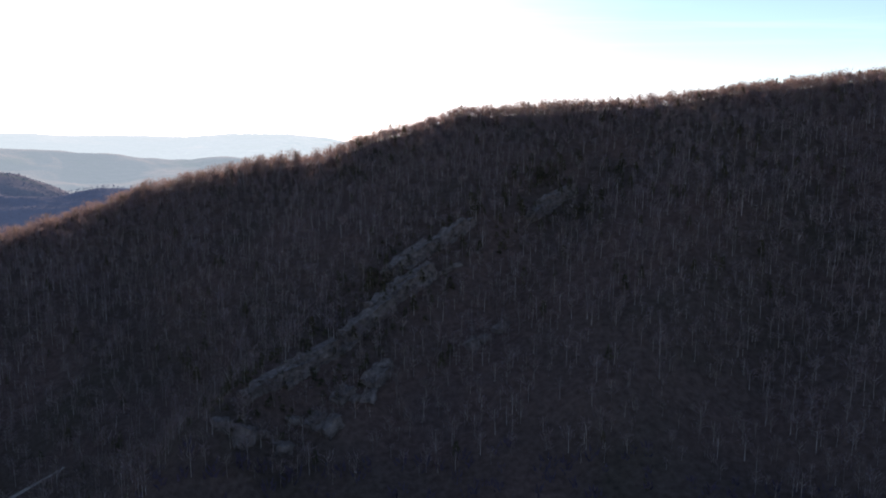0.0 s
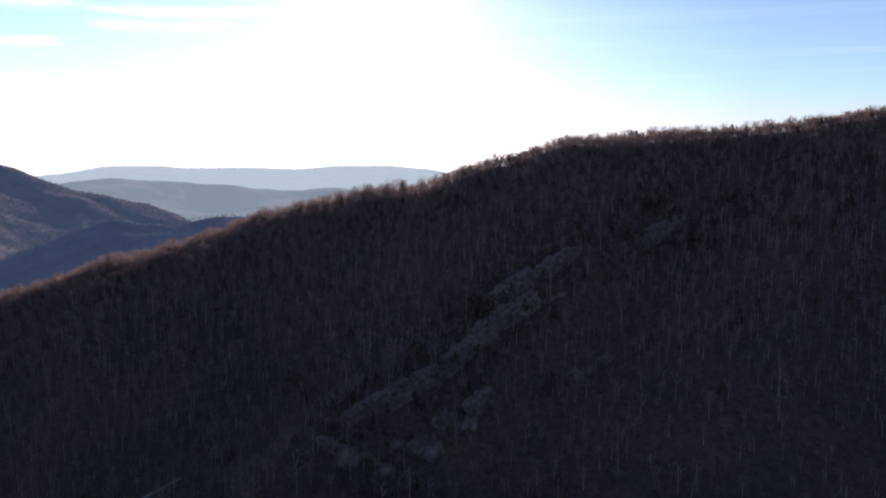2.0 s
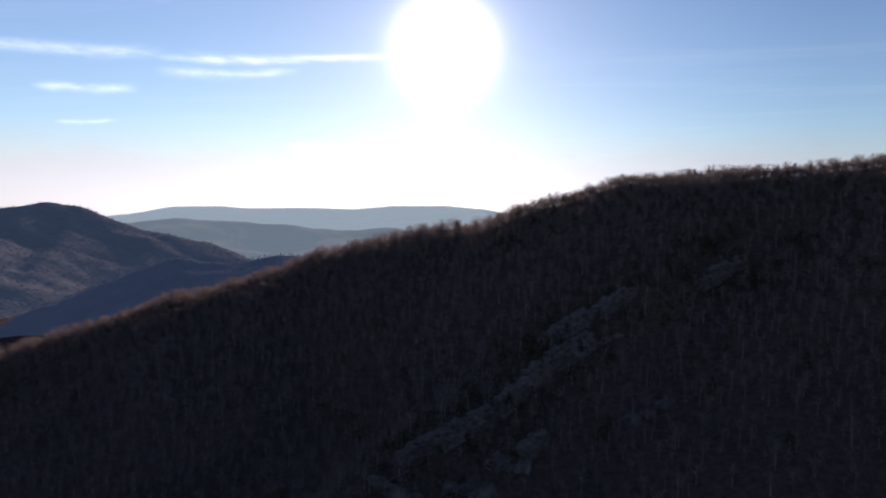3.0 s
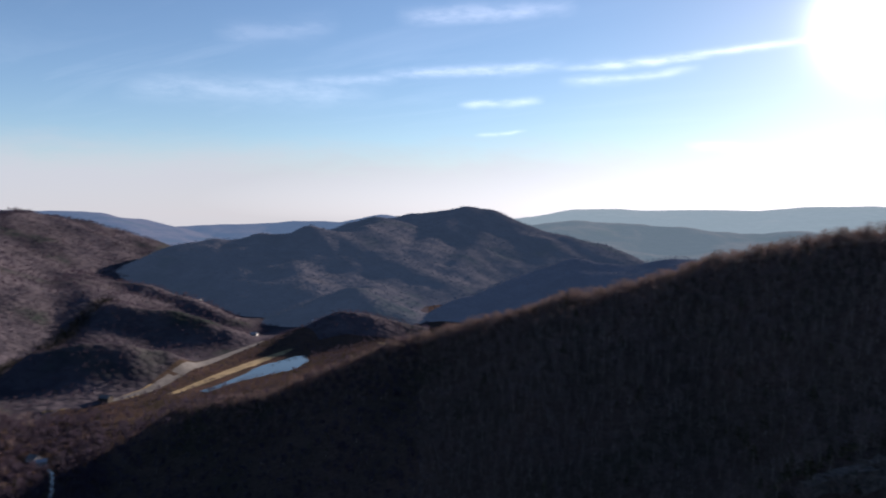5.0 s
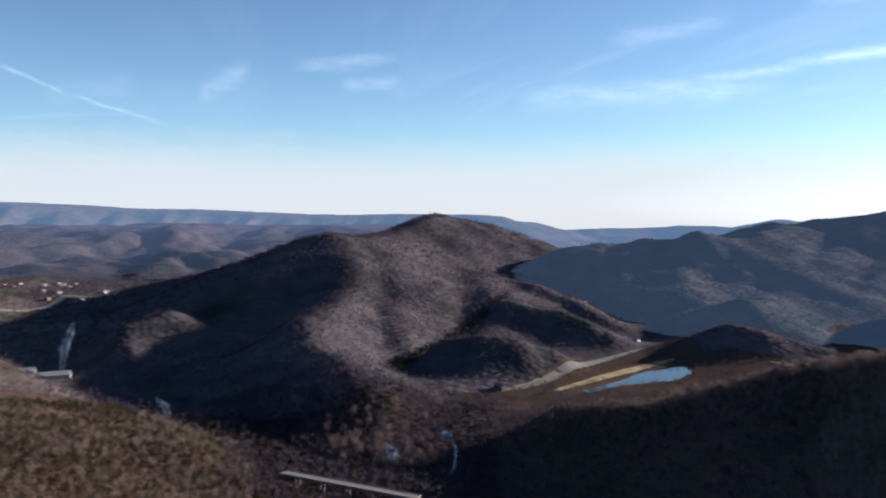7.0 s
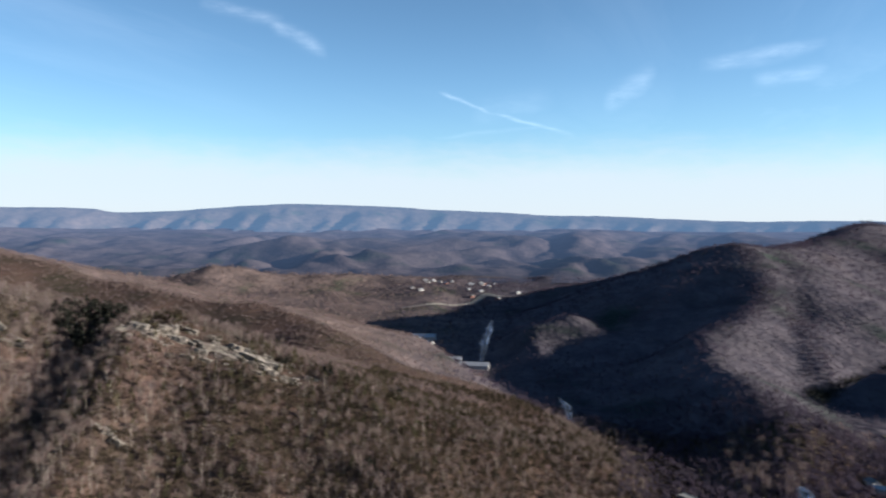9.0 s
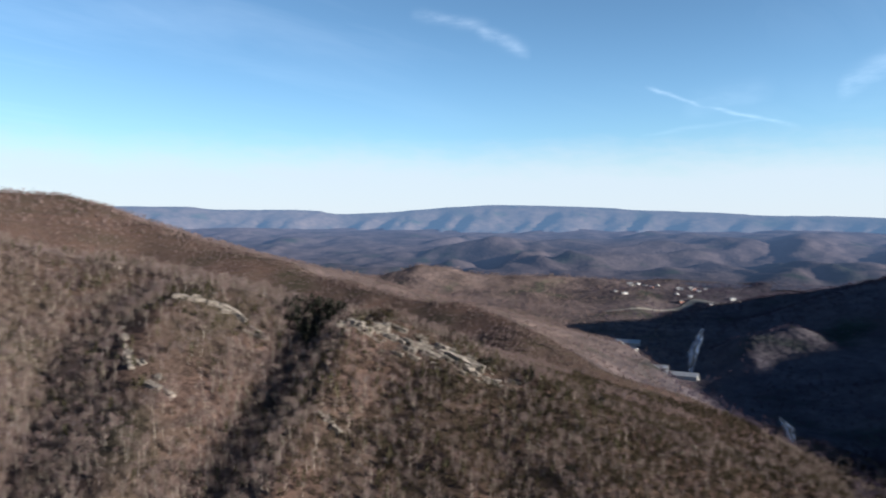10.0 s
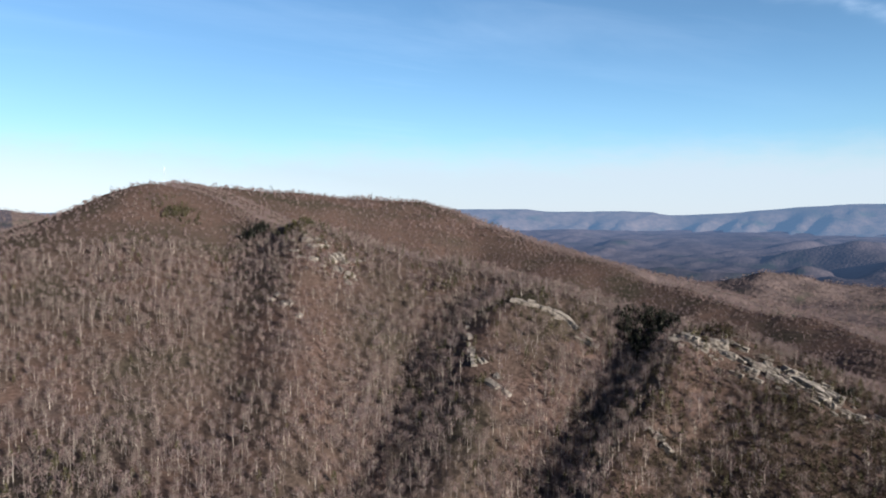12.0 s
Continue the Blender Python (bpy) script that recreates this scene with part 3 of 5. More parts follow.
def mesh_of(name, verts, faces, mats, index=None, smooth=False, parent=None):
    """An object from arrays of corners and of faces with equally many sides."""
    me = bpy.data.meshes.new(name)
    nf, k = faces.shape
    me.vertices.add(len(verts))
    me.vertices.foreach_set("co", np.asarray(verts, np.float32).ravel())
    me.loops.add(nf * k)
    me.loops.foreach_set("vertex_index", np.asarray(faces, np.int32).ravel())
    me.polygons.add(nf)
    me.polygons.foreach_set("loop_start", np.arange(0, nf * k, k, dtype=np.int32))
    for mat in mats:
        me.materials.append(mat)
    if index is not None:
        me.polygons.foreach_set("material_index", np.asarray(index, np.int32))
    if smooth:
        me.polygons.foreach_set("use_smooth", np.ones(nf, bool))
    me.update(calc_edges=True)
    ob = new(name, me)
    ob.parent = parent
    return ob


fine_rings = np.concatenate([np.linspace(1, 140, 12), np.concatenate([np.geomspace(150, 1300, 160), np.geomspace(1312, 2420, 56)])])
bearings = np.concatenate([np.arange(-42, 192, 0.5), np.arange(192, 318, 3.5), [318.0]])
low_rings = np.concatenate([fine_rings, [2500, 3500, 4200, 4990]])


def ground_height(x, y):
    r = np.hypot(x, y)
    return np.where(r > 2410, -60.0, land(x, y)) - 3.0 * ease(r, far_side(np.degrees(np.arctan2(-x, y)) % 360), far_side(np.degrees(np.arctan2(-x, y)) % 360) + 60)


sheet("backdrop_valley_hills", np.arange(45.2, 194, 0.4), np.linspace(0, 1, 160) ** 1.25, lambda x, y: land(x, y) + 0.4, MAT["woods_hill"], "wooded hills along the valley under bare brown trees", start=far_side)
sheet("ground", bearings, low_rings, ground_height, MAT["litter"], "wooded mountain land of brown leaf litter with a river valley", "ground")
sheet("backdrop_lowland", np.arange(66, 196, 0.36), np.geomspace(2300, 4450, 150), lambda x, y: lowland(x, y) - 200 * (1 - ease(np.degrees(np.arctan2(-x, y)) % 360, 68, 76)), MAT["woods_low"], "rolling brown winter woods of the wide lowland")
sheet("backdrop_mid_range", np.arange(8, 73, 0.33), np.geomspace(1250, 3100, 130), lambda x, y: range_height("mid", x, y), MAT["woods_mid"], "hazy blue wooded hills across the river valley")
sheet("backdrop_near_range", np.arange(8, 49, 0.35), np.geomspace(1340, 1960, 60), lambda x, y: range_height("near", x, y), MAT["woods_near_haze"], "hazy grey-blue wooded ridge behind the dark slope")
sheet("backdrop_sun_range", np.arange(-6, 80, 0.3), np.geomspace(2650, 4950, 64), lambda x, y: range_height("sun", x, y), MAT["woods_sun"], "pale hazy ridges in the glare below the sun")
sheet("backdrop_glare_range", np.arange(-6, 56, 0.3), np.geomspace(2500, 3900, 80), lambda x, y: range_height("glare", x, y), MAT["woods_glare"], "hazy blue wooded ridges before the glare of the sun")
# blue of the west range and the rim is haze put into the emission
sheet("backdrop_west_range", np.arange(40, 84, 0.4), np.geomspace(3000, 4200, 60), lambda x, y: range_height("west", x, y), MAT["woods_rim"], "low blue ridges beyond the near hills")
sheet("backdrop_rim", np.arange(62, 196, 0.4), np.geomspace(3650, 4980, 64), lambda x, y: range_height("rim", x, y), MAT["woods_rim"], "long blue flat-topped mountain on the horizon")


# ---- building helpers ----


def part(name, bm, mat, parent, label=""):
    """Links a bmesh as one mesh object under a thing or under a part."""
    me = bpy.data.meshes.new(name)
    bm.to_mesh(me)
    bm.free()
    me.materials.append(mat)
    ob = new(name, me)
    ob.parent = parent
    return tagged(ob, label) if label else ob


def thing(name, at, label, category, group="", turn=0.0):
    ob = new(name)
    ob.matrix_world = Matrix.Translation(at) @ pose(0, 0, 0, 0, 0, turn)
    return tagged(ob, label, category, group)


def box(bm, size, at=(0, 0, 0), turn=0.0):
    m = pose(*at, 0, 0, turn) @ Matrix.Diagonal((*size, 1))
    return bmesh.ops.create_cube(bm, size=1.0, matrix=m)["verts"]


def ground_at(az, d):
    x, y, _ = polar(az, d)
    return Vector((x, y, float(land(np.array([x]), np.array([y]))[0])))


def strip(name, line, mat, label, category, lift, step=7.0, across=6, level=None):
    """A band that lies on the land along a line of (bearing, distance, half the width)."""
    pts = [Vector(polar(a, d)).to_2d() for a, d, _ in line]
    rows = []
    for (p, q), (wa, wb) in zip(zip(pts, pts[1:]), [(a[2], b[2]) for a, b in zip(line, line[1:])]):
        count = max(2, int((q - p).length / step))
        rows += [(p.lerp(q, k / count), wa + (wb - wa) * k / count) for k in range(count)]
    rows.append((pts[-1], line[-1][2]))
    for _ in range(3):      # ease the bends
        rows = [rows[0]] + [((a[0] + b[0] * 2 + c[0]) / 4, b[1]) for a, b, c in zip(rows, rows[1:], rows[2:])] + [rows[-1]]
    verts = []
    for k, (p, half) in enumerate(rows):
        ahead = (rows[min(k + 1, len(rows) - 1)][0] - rows[max(k - 1, 0)][0]).normalized()
        side = Vector((-ahead.y, ahead.x))
        rag = 1 + 0.12 * math.sin(k * 1.7) * math.sin(k * 0.61)
        verts += [p + side * half * rag * (2 * j / across - 1) for j in range(across + 1)]
    xy = np.array(verts)
    z = np.full(len(xy), level) if level is not None else land(xy[:, 0], xy[:, 1]) + lift
    n = across + 1
    i, j = np.meshgrid(np.arange(len(rows) - 1), np.arange(across), indexing="ij")
    q = np.stack([i * n + j, (i + 1) * n + j, (i + 1) * n + j + 1, i * n + j + 1], -1).reshape(-1, 4)
    return tagged(mesh_of(name, np.column_stack([xy, z]), q[:, ::-1], [mat], smooth=True), label, category, kind="structure")


# ---- the valley floor ----
ROAD = [(55.4, 1480, 5), (57.4, 1340, 7), (59.2, 1225, 8), (61.4, 1146, 8), (63.7, 1066, 8), (66.9, 962, 7), (69.5, 924, 4)]
FIELD = [(56.2, 1200, 3), (56.9, 1170, 7), (59.1, 1104, 10), (61.4, 1038, 9), (63.7, 976, 7), (65.4, 940, 4)]
MEADOW = [(66.5, 985, 8), (68.5, 945, 14), (71, 925, 14), (74, 905, 6)]
TOWN_ROAD = [(109.5, 1856, 8), (107.9, 1880, 9), (105, 1960, 9), (102.6, 2080, 12), (101, 2020, 8), (99.6, 2084, 5)]
TRACK = [(29.7, 360, 0.8), (31.7, 359, 1.3), (35.5, 358, 1.5), (38.5, 358, 1.0)]
POND, REACH = [(a, d, wd + 3) for a, d, wd in RIVER[:6]], [(74.5, 745, 0.8), (73.3, 704, 1.3), (73.6, 640, 1.4), (74.6, 590, 1.0)]
strip("water_river", REACH, MAT["water"], "dark shaded river below the bridge", "river", 0, level=-0.9)
strip("water_pond", POND, MAT["water"], "still river reflecting the sky between wooded banks", "river", 0, level=-0.9)
strip("road_valley", ROAD, MAT["asphalt"], "grey road and rail bed along the valley floor", "road", 0.25)
strip("field_straw", FIELD, MAT["straw"], "strip of golden dry grass beside the river", "field", 0.2)
strip("field_meadow", MEADOW, MAT["straw"], "dry meadow beside the dark barn", "field", 0.15)
strip("field_clearing", [(49.4, 1205, 3), (48.2, 1200, 7), (46.8, 1190, 4)], MAT["straw"], "small clearing of dry grass below the knoll", "field", 0.2)
strip("road_town", TOWN_ROAD, MAT["gravel"], "pale road at the foot of the town", "road", 1.5)
strip("road_track", TRACK, MAT["gravel"], "short pale track on the wooded slope", "track", 0.3)

# ---- woods ----
rng = np.random.default_rng(7)
CUT = [(69.4, 1412, 0), (71.0, 1346, 0), (72.0, 1266, 0), (73.8, 1165, 0), (75.6, 1105, 0), (77.4, 1040, 0), (78.2, 974, 0)]     # shadow line of a cut through the woods, drawn with added dark evergreens
SUMMIT_SIDE = RIDGES[0][2]


def stem(base, top, r0, r1, sides=3):
    """The faces of a tapered stem, as corners in threes."""
    base, top = np.array(base, float), np.array(top, float)
    ring = [np.array((math.cos(2 * math.pi * k / sides), math.sin(2 * math.pi * k / sides), 0)) for k in range(sides)]
    out = []
    for a, b in zip(ring, ring[1:] + ring[:1]):
        out += [base + a * r0, base + b * r0, top + b * r1, base + a * r0, top + b * r1, top + a * r1]
    return out


def twig(p, way, length, width):
    way = way / np.linalg.norm(way)
    side = np.cross(way, rng.normal(size=3))
    side /= np.linalg.norm(side)
    return [p - side * width / 2, p + side * width / 2, p + way * length]


def bare_tree(height, spread, twigs, low=0.36, limbs=5, fine=(0.20, 0.48)):
    """A leafless broadleaf tree: corners of its wood in threes, for the trunk and for the brush of limbs and twigs."""
    lean = rng.normal(0, 0.03, 2) * height
    wood = stem((0, 0, -1.5), (lean[0], lean[1], height * 0.92), height * 0.0135, height * 0.004)
    for k in range(limbs):
        s, a = low + (0.75 - low) * k / max(1, limbs), k * 2.4 + rng.uniform(-0.6, 0.6)
        way = np.array((math.cos(a) * 0.8, math.sin(a) * 0.8, 1.0))
        wood += twig(np.array((lean[0] * s, lean[1] * s, height * s)), way, spread * rng.uniform(0.9, 1.4), height * 0.014)
    crown = []
    for k in range(twigs):
        s = low + (0.84 - low) * (k + rng.uniform(0, 1)) / twigs
        a = k * 2.4 + rng.uniform(-0.6, 0.6)
        out = np.array((math.cos(a), math.sin(a), 0))
        start = rng.uniform(0.0, 0.85) ** 0.7
        belly = spread * (0.62 + 0.5 * math.sin((s - low) / (0.88 - low) * 2.8))
        p = np.array((lean[0] * s, lean[1] * s, height * s)) + out * belly * start + np.array((0, 0, height * 0.05 * start))
        way = out * rng.uniform(0.1, 1.0) + np.array((0, 0, 0.9)) + rng.normal(0, 0.28, 3)
        crown += twig(p, way, rng.uniform(0.12, 0.24) * height * (1.1 - 0.45 * start), rng.uniform(*fine))
    return np.array(wood), np.array(crown)


def pine(height, spread, tufts):
    """A pine: bare lower stem, needles in drooping tiers."""
    wood = stem((0, 0, -1.5), (0, 0, height * 0.95), height * 0.014, 0.03)
    crown = []
    for k in range(tufts):
        s = rng.uniform(0.0, 1.0) ** 0.8
        z = height * (0.30 + 0.70 * s)
        reach = spread * (1.05 - s) * rng.uniform(0.5, 1.0) + 0.2
        a = rng.uniform(0, 2 * math.pi)
        p = np.array((math.cos(a) * reach * 0.45, math.sin(a) * reach * 0.45, z))
        crown += twig(p, np.array((math.cos(a), math.sin(a), rng.uniform(-0.15, 0.6))), reach * 0.6 + 0.7, rng.uniform(0.8, 1.5))
    return np.array(wood), np.array(crown)


def far_tree(height, spread, twigs, fine=(0.45, 0.95)):
    """A tree across the valley: the brushy outline of its crown on a thin stem."""
    wood = [np.array(v, float) for v in ((-0.14, 0, -1), (0.14, 0, -1), (0, 0, height * 0.8))]
    crown = []
    for k in range(twigs):
        a, s = k * 2.4 + rng.uniform(-0.5, 0.5), rng.uniform(0.16, 0.62)
        out = np.array((math.cos(a), math.sin(a), 0))
        p = out * spread * rng.uniform(0.05, 0.55) + np.array((0, 0, height * s))
        crown += twig(p, out * rng.uniform(0.1, 0.9) + np.array((0, 0, 0.9)), rng.uniform(0.20, 0.34) * height, rng.uniform(*fine))
    return np.array(wood), np.array(crown)


def scatter(step, inner, outer, az0, az1, seed):
    """Places in a loose, turned net of the plan between two distances and two bearings."""
    g = np.random.default_rng(seed)
    k = np.arange(-1.42 * outer, 1.42 * outer, step)
    u, v = np.meshgrid(k, k)
    u, v = u.ravel() + g.uniform(-0.72, 0.72, u.size) * step, v.ravel() + g.uniform(-0.72, 0.72, v.size) * step
    x, y = u * 0.857 - v * 0.515, u * 0.515 + v * 0.857
    r, az = np.hypot(x, y), np.degrees(np.arctan2(-x, y))
    az = np.where(az < -90, az + 360, az)
    ok = (r > inner) & (r < outer) & (az > az0) & (az < az1)
    return x[ok], y[ok], r[ok], az[ok]


def clear_of(x, y, trees=True):
    """Where trees may stand: off the water, the roads, the fields and the cut line."""
    ok = np.ones(x.shape, bool)
    for line in (POND, REACH):
        d, half = along(x, y, line)
        ok &= d > half + 1
    for line in (ROAD, FIELD, MEADOW, TOWN_ROAD, TRACK):
        d, half = along(x, y, line)
        ok &= d > half + 3
    d, _ = along(x, y, BRIDGE)
    ok &= d > 9
    for a, q, half in CLEARINGS:
        cx, cy, _ = polar(a, q)
        ok &= np.hypot(x - cx, y - cy) > half
    return ok


BRIDGE = [(87.4, 602, 0), (76.5, 534, 0)]
CLEARINGS = [(a, d, 15) for a, d in ((107.4, 2268), (106.9, 2288), (105.9, 2236), (105.4, 2280), (103.7, 2244), (102.6, 2252), (102.9, 2256), (101.9, 2288), (104, 2152), (103.4, 2092), (99.9, 2096), (107.9, 2092))] + [(104.4, 1140, 50), (107.7, 1400, 34), (108, 1330, 24), (69.8, 924, 16), (59.1, 1300, 16), (63.3, 1900, 20), (74.3, 730, 18)]
CLIFFS = [   # crests on which stone comes out and pines grow
    [(131.5, 572, 0), (127.6, 566, 0), (123.5, 560, 0), (117.2, 553, 0)], [(144, 612, 0), (138.5, 588, 0)], [(147.5, 580, 0), (146.5, 520, 0)],
    [(162, 815, 0), (158.7, 740, 0), (157.4, 680, 0)], [(170.5, 900, 0), (169, 860, 0)], [(-9, 466, 0), (-1.4, 424, 0), (4.1, 393, 0), (7, 358, 0), (12.5, 328, 0), (16, 312, 0)],
    [(112, 640, 0), (100, 665, 0), (92, 670, 0)],
]


def pine_share(x, y):
    share = 0.02 + 0.09 * ease(fractal(x, y, 150, 91, 2), 0.35, 0.8)
    for a, q, half, much in ((121, 500, 90, 0.12), (159, 790, 34, 0.4), (169, 900, 40, 0.5), (150, 690, 40, 0.3), (112, 560, 60, 0.3), (-12, 500, 50, 0.25), (5, 560, 40, 0.2), (5.6, 386, 13, 0.7), (-7, 470, 16, 0.5)):
        cx, cy, _ = polar(a, q)
        share = share + much * np.exp(-((x - cx) ** 2 + (y - cy) ** 2) / half ** 2)
    for line in CLIFFS:
        d, _ = along(x, y, line)
        share = share + (0.05 if line[0][0] in (147.5, 112) else 0.25) * np.exp(-(d / 26) ** 2)
    # extra pines crowd the cut to darken its shadow line
    d, _ = along(x, y, CUT)
    return share + 1.5 * np.exp(-(d / 13) ** 2)


def grow(name, kinds, x, y, z, size, turn, pick, mats, label):
    """One mesh of many trees: each takes its shape from kinds, its height, its turn and its place."""
    verts, index = [], []
    for k, shape in enumerate(kinds):
        at = pick == k
        if not at.any():
            continue
        c, s = np.cos(turn[at])[:, None], np.sin(turn[at])[:, None]
        for soup, slot in shape:
            px, py, pz = soup[:, 0][None], soup[:, 1][None], soup[:, 2][None]
            sc = size[at][:, None]
            v = np.stack([(px * c - py * s) * sc + x[at][:, None], (px * s + py * c) * sc + y[at][:, None], pz * sc + z[at][:, None]], -1)
            verts.append(v.reshape(-1, 3))
            index.append(np.full(len(v) * len(soup) // 3, slot))
    verts = np.concatenate(verts)
    ob = mesh_of(name, verts, np.arange(len(verts)).reshape(-1, 3), mats, np.concatenate(index))
    return tagged(ob, label, "woods", kind="stuff")


WOOD = [MAT["trunk"], MAT["twigs"], MAT["needles"], MAT["scrub"]]
HAZED_DIM_WOOD = [MAT["trunk"], MAT["twigs_hazed_dim"], MAT["needles"]]
near_kinds = []
for k in range(8):
    a, b = bare_tree(rng.uniform(10.5, 14.5), rng.uniform(2.7, 3.9), 50, (0.42, 0.28, 0.36, 0.46)[k % 4])
    near_kinds.append([(a, 0), (b, 1)])
for k in range(3):
    a, b = pine(rng.uniform(9, 13), rng.uniform(2.0, 2.8), 54)
    near_kinds.append([(a, 0), (b, 2)])
for k in range(3):
    a, b = bare_tree(rng.uniform(7, 10), rng.uniform(2.8, 3.8), 70, 0.06)
    near_kinds.append([(a, 0), (b, 3)])
far_kinds = []
for k in range(6):
    a, b = far_tree(rng.uniform(11, 14), rng.uniform(4.2, 5.6), 24)
    far_kinds.append([(a, 0), (b, 1)])
distant_kinds = []
for k in range(6):
    a, b = far_tree(rng.uniform(11, 14), rng.uniform(4.4, 5.8), 11, (0.7, 1.3))
    distant_kinds.append([(b, 1)])
for k in range(2):
    a, b = pine(rng.uniform(10, 13), 3.0, 16)
    far_kinds.append([(a[:6], 0), (b, 2)])
    distant_kinds.append([(b, 2)])


def plant(x, y, bare, pines, seed):
    g = np.random.default_rng(seed)
    z = land(x, y)
    is_pine = g.uniform(size=x.size) < pine_share(x, y)
    pick = np.where(is_pine, bare + g.integers(0, pines, x.size), g.integers(0, bare, x.size))
    stand = 0.86 + 0.16 * fractal(x, y, 90, 15, 3)
    return z, stand * g.uniform(0.58, 1.25, x.size), g.uniform(0, 6.283, x.size), pick


def past_crest(r, az, extra):
    """True behind the crest of the sunward ridge, whose far side is out of sight."""
    line = np.array(SUMMIT_SIDE)
    return (az < 71) & (r > np.interp(az, line[:, 0], line[:, 1]) + extra)


x, y, r, az = scatter(5.7, 275, 790, -36, 184, 3)
steep = (land(x, y) - 235) / r      # the foot of the slopes lies below the view
behind = np.interp(az, [98, 108, 117.5, 127.6, 134.7, 141.7, 150, 158.7, 162.2, 168], [600, 570, 590, 600, 625, 648, 720, 760, 830, 1000], 9999, 9999) + 40      # past the sunlit crest
ok = clear_of(x, y) & ~past_crest(r, az, 45) & (r < behind) & (steep > np.where(az > 44, -0.46, -0.58)) & ~((az > 46) & (az < 90))
gap = np.zeros_like(x)
for line in CLIFFS[:6]:
    d, _ = along(x, y, line)
    gap = np.maximum(gap, np.exp(-(d / 14) ** 2) * (0.35 if line[0][0] < 0 else 0.95))
chance = np.random.default_rng(11).uniform(size=x.size)
ok &= (chance > gap * 0.92) & (chance > 0.55 * ease(fractal(x, y, 60, 71, 2), 0.35, 0.8)) & (chance > 0.5 * ease(grain(x, y, 17, 73), 0.2, 0.8))
x, y, r = x[ok], y[ok], r[ok]
# the crest of the sunward ridge is thickly wooded
cx, cy, cr, caz = scatter(5.2, 560, 760, -36, 60, 9)
d, _ = along(cx, cy, SUMMIT_SIDE)
ok = (d < 26) & ~past_crest(cr, caz, 14) & clear_of(cx, cy) & (np.random.default_rng(13).uniform(size=cx.size) > 0.5 * ease(fractal(cx, cy, 40, 19, 2), 0.1, 0.7))
x, y, r = np.concatenate([x, cx[ok]]), np.concatenate([y, cy[ok]]), np.concatenate([r, cr[ok]])
z, size, turn, pick = plant(x, y, 8, 3, 5)
olive = np.zeros_like(x)                            # olive scrub grows about the ledges and down the spur
for a, q, half, much in ((121, 500, 75, 0.8), (112, 520, 80, 0.9), (104, 570, 75, 0.9), (96, 630, 60, 0.8), (128, 440, 55, 0.6), (143, 600, 30, 0.5), (140, 510, 50, 0.6), (142.5, 450, 55, 0.6), (159, 740, 30, 0.5), (169, 890, 36, 0.6), (-8, 470, 40, 0.35)):
    px, py, _ = polar(a, q)
    olive = np.maximum(olive, much * np.exp(-((x - px) ** 2 + (y - py) ** 2) / half ** 2))
g = np.random.default_rng(19)
pick = np.where((g.uniform(size=x.size) < olive * (0.6 + 0.7 * grain(x, y, 30, 23))) & (pick < 8) & (r > 430), 11 + g.integers(0, 3, x.size), pick)
size = size * np.where(np.arange(x.size) >= x.size - int(ok.sum()), np.random.default_rng(17).uniform(0.55, 1.12, x.size), 1.0)
side = np.degrees(np.arctan2(-x, y)) % 360
single = np.argsort(np.where((r > 300) & ((side > 128) & (side < 176) | (side < 42)), r, 1e6))[:290]      # the trees of the hollow that stand nearest
rest = np.ones(x.size, bool)
rest[single] = False
grow("woods_near", near_kinds, x[rest], y[rest], z[rest], size[rest], turn[rest], pick[rest], WOOD, "bare brown winter woods with scattered pines on the slopes")

# thickets: saplings and brush close the ground along the crest, low pines stand about the stone
brush = []
for k in range(4):
    a, b = bare_tree(rng.uniform(4.5, 7.0), rng.uniform(1.6, 2.4), 20, 0.02, 0, (0.2, 0.5))
    brush.append([(a[:6], 0), (b, 1)])
for k in range(2):
    a, b = bare_tree(rng.uniform(3.5, 5.5), rng.uniform(2.0, 2.8), 24, 0.02, 0, (0.22, 0.6))
    brush.append([(b, 3)])
for k in range(2):
    a, b = pine(rng.uniform(4, 6), rng.uniform(1.4, 2.0), 22)
    b[:, 2] -= 1.2
    brush.append([(b, 2)])
bx, by, br, baz = scatter(4.3, 500, 780, -36, 66, 33)
d, _ = along(bx, by, SUMMIT_SIDE)
ok = (d < 52) & (br < np.interp(baz, [p[0] for p in SUMMIT_SIDE], [p[1] for p in SUMMIT_SIDE]) + 14) & clear_of(bx, by)
bx, by = bx[ok], by[ok]
first = bx.size
for line in CLIFFS[:2] + CLIFFS[3:6]:
    px, py, _, _ = scatter(4.2, 290, 930, -40, 188, 37)
    d, _ = along(px, py, line)
    ok = (np.random.default_rng(39).uniform(size=px.size) < 0.5 * np.exp(-((d - 14) / 10) ** 2)) & (d > 3)
    bx, by = np.concatenate([bx, px[ok]]), np.concatenate([by, py[ok]])
px, py, pr, paz = scatter(5.4, 600, 1720, 124, 186, 43)
d = np.minimum(along(px, py, RIDGES[2][2])[0], along(px, py, RIDGES[3][2])[0])
ok = (d < 16) & (pr < 900)
bx, by = np.concatenate([px[ok], bx]), np.concatenate([py[ok], by])
first += int(ok.sum())
second = bx.size
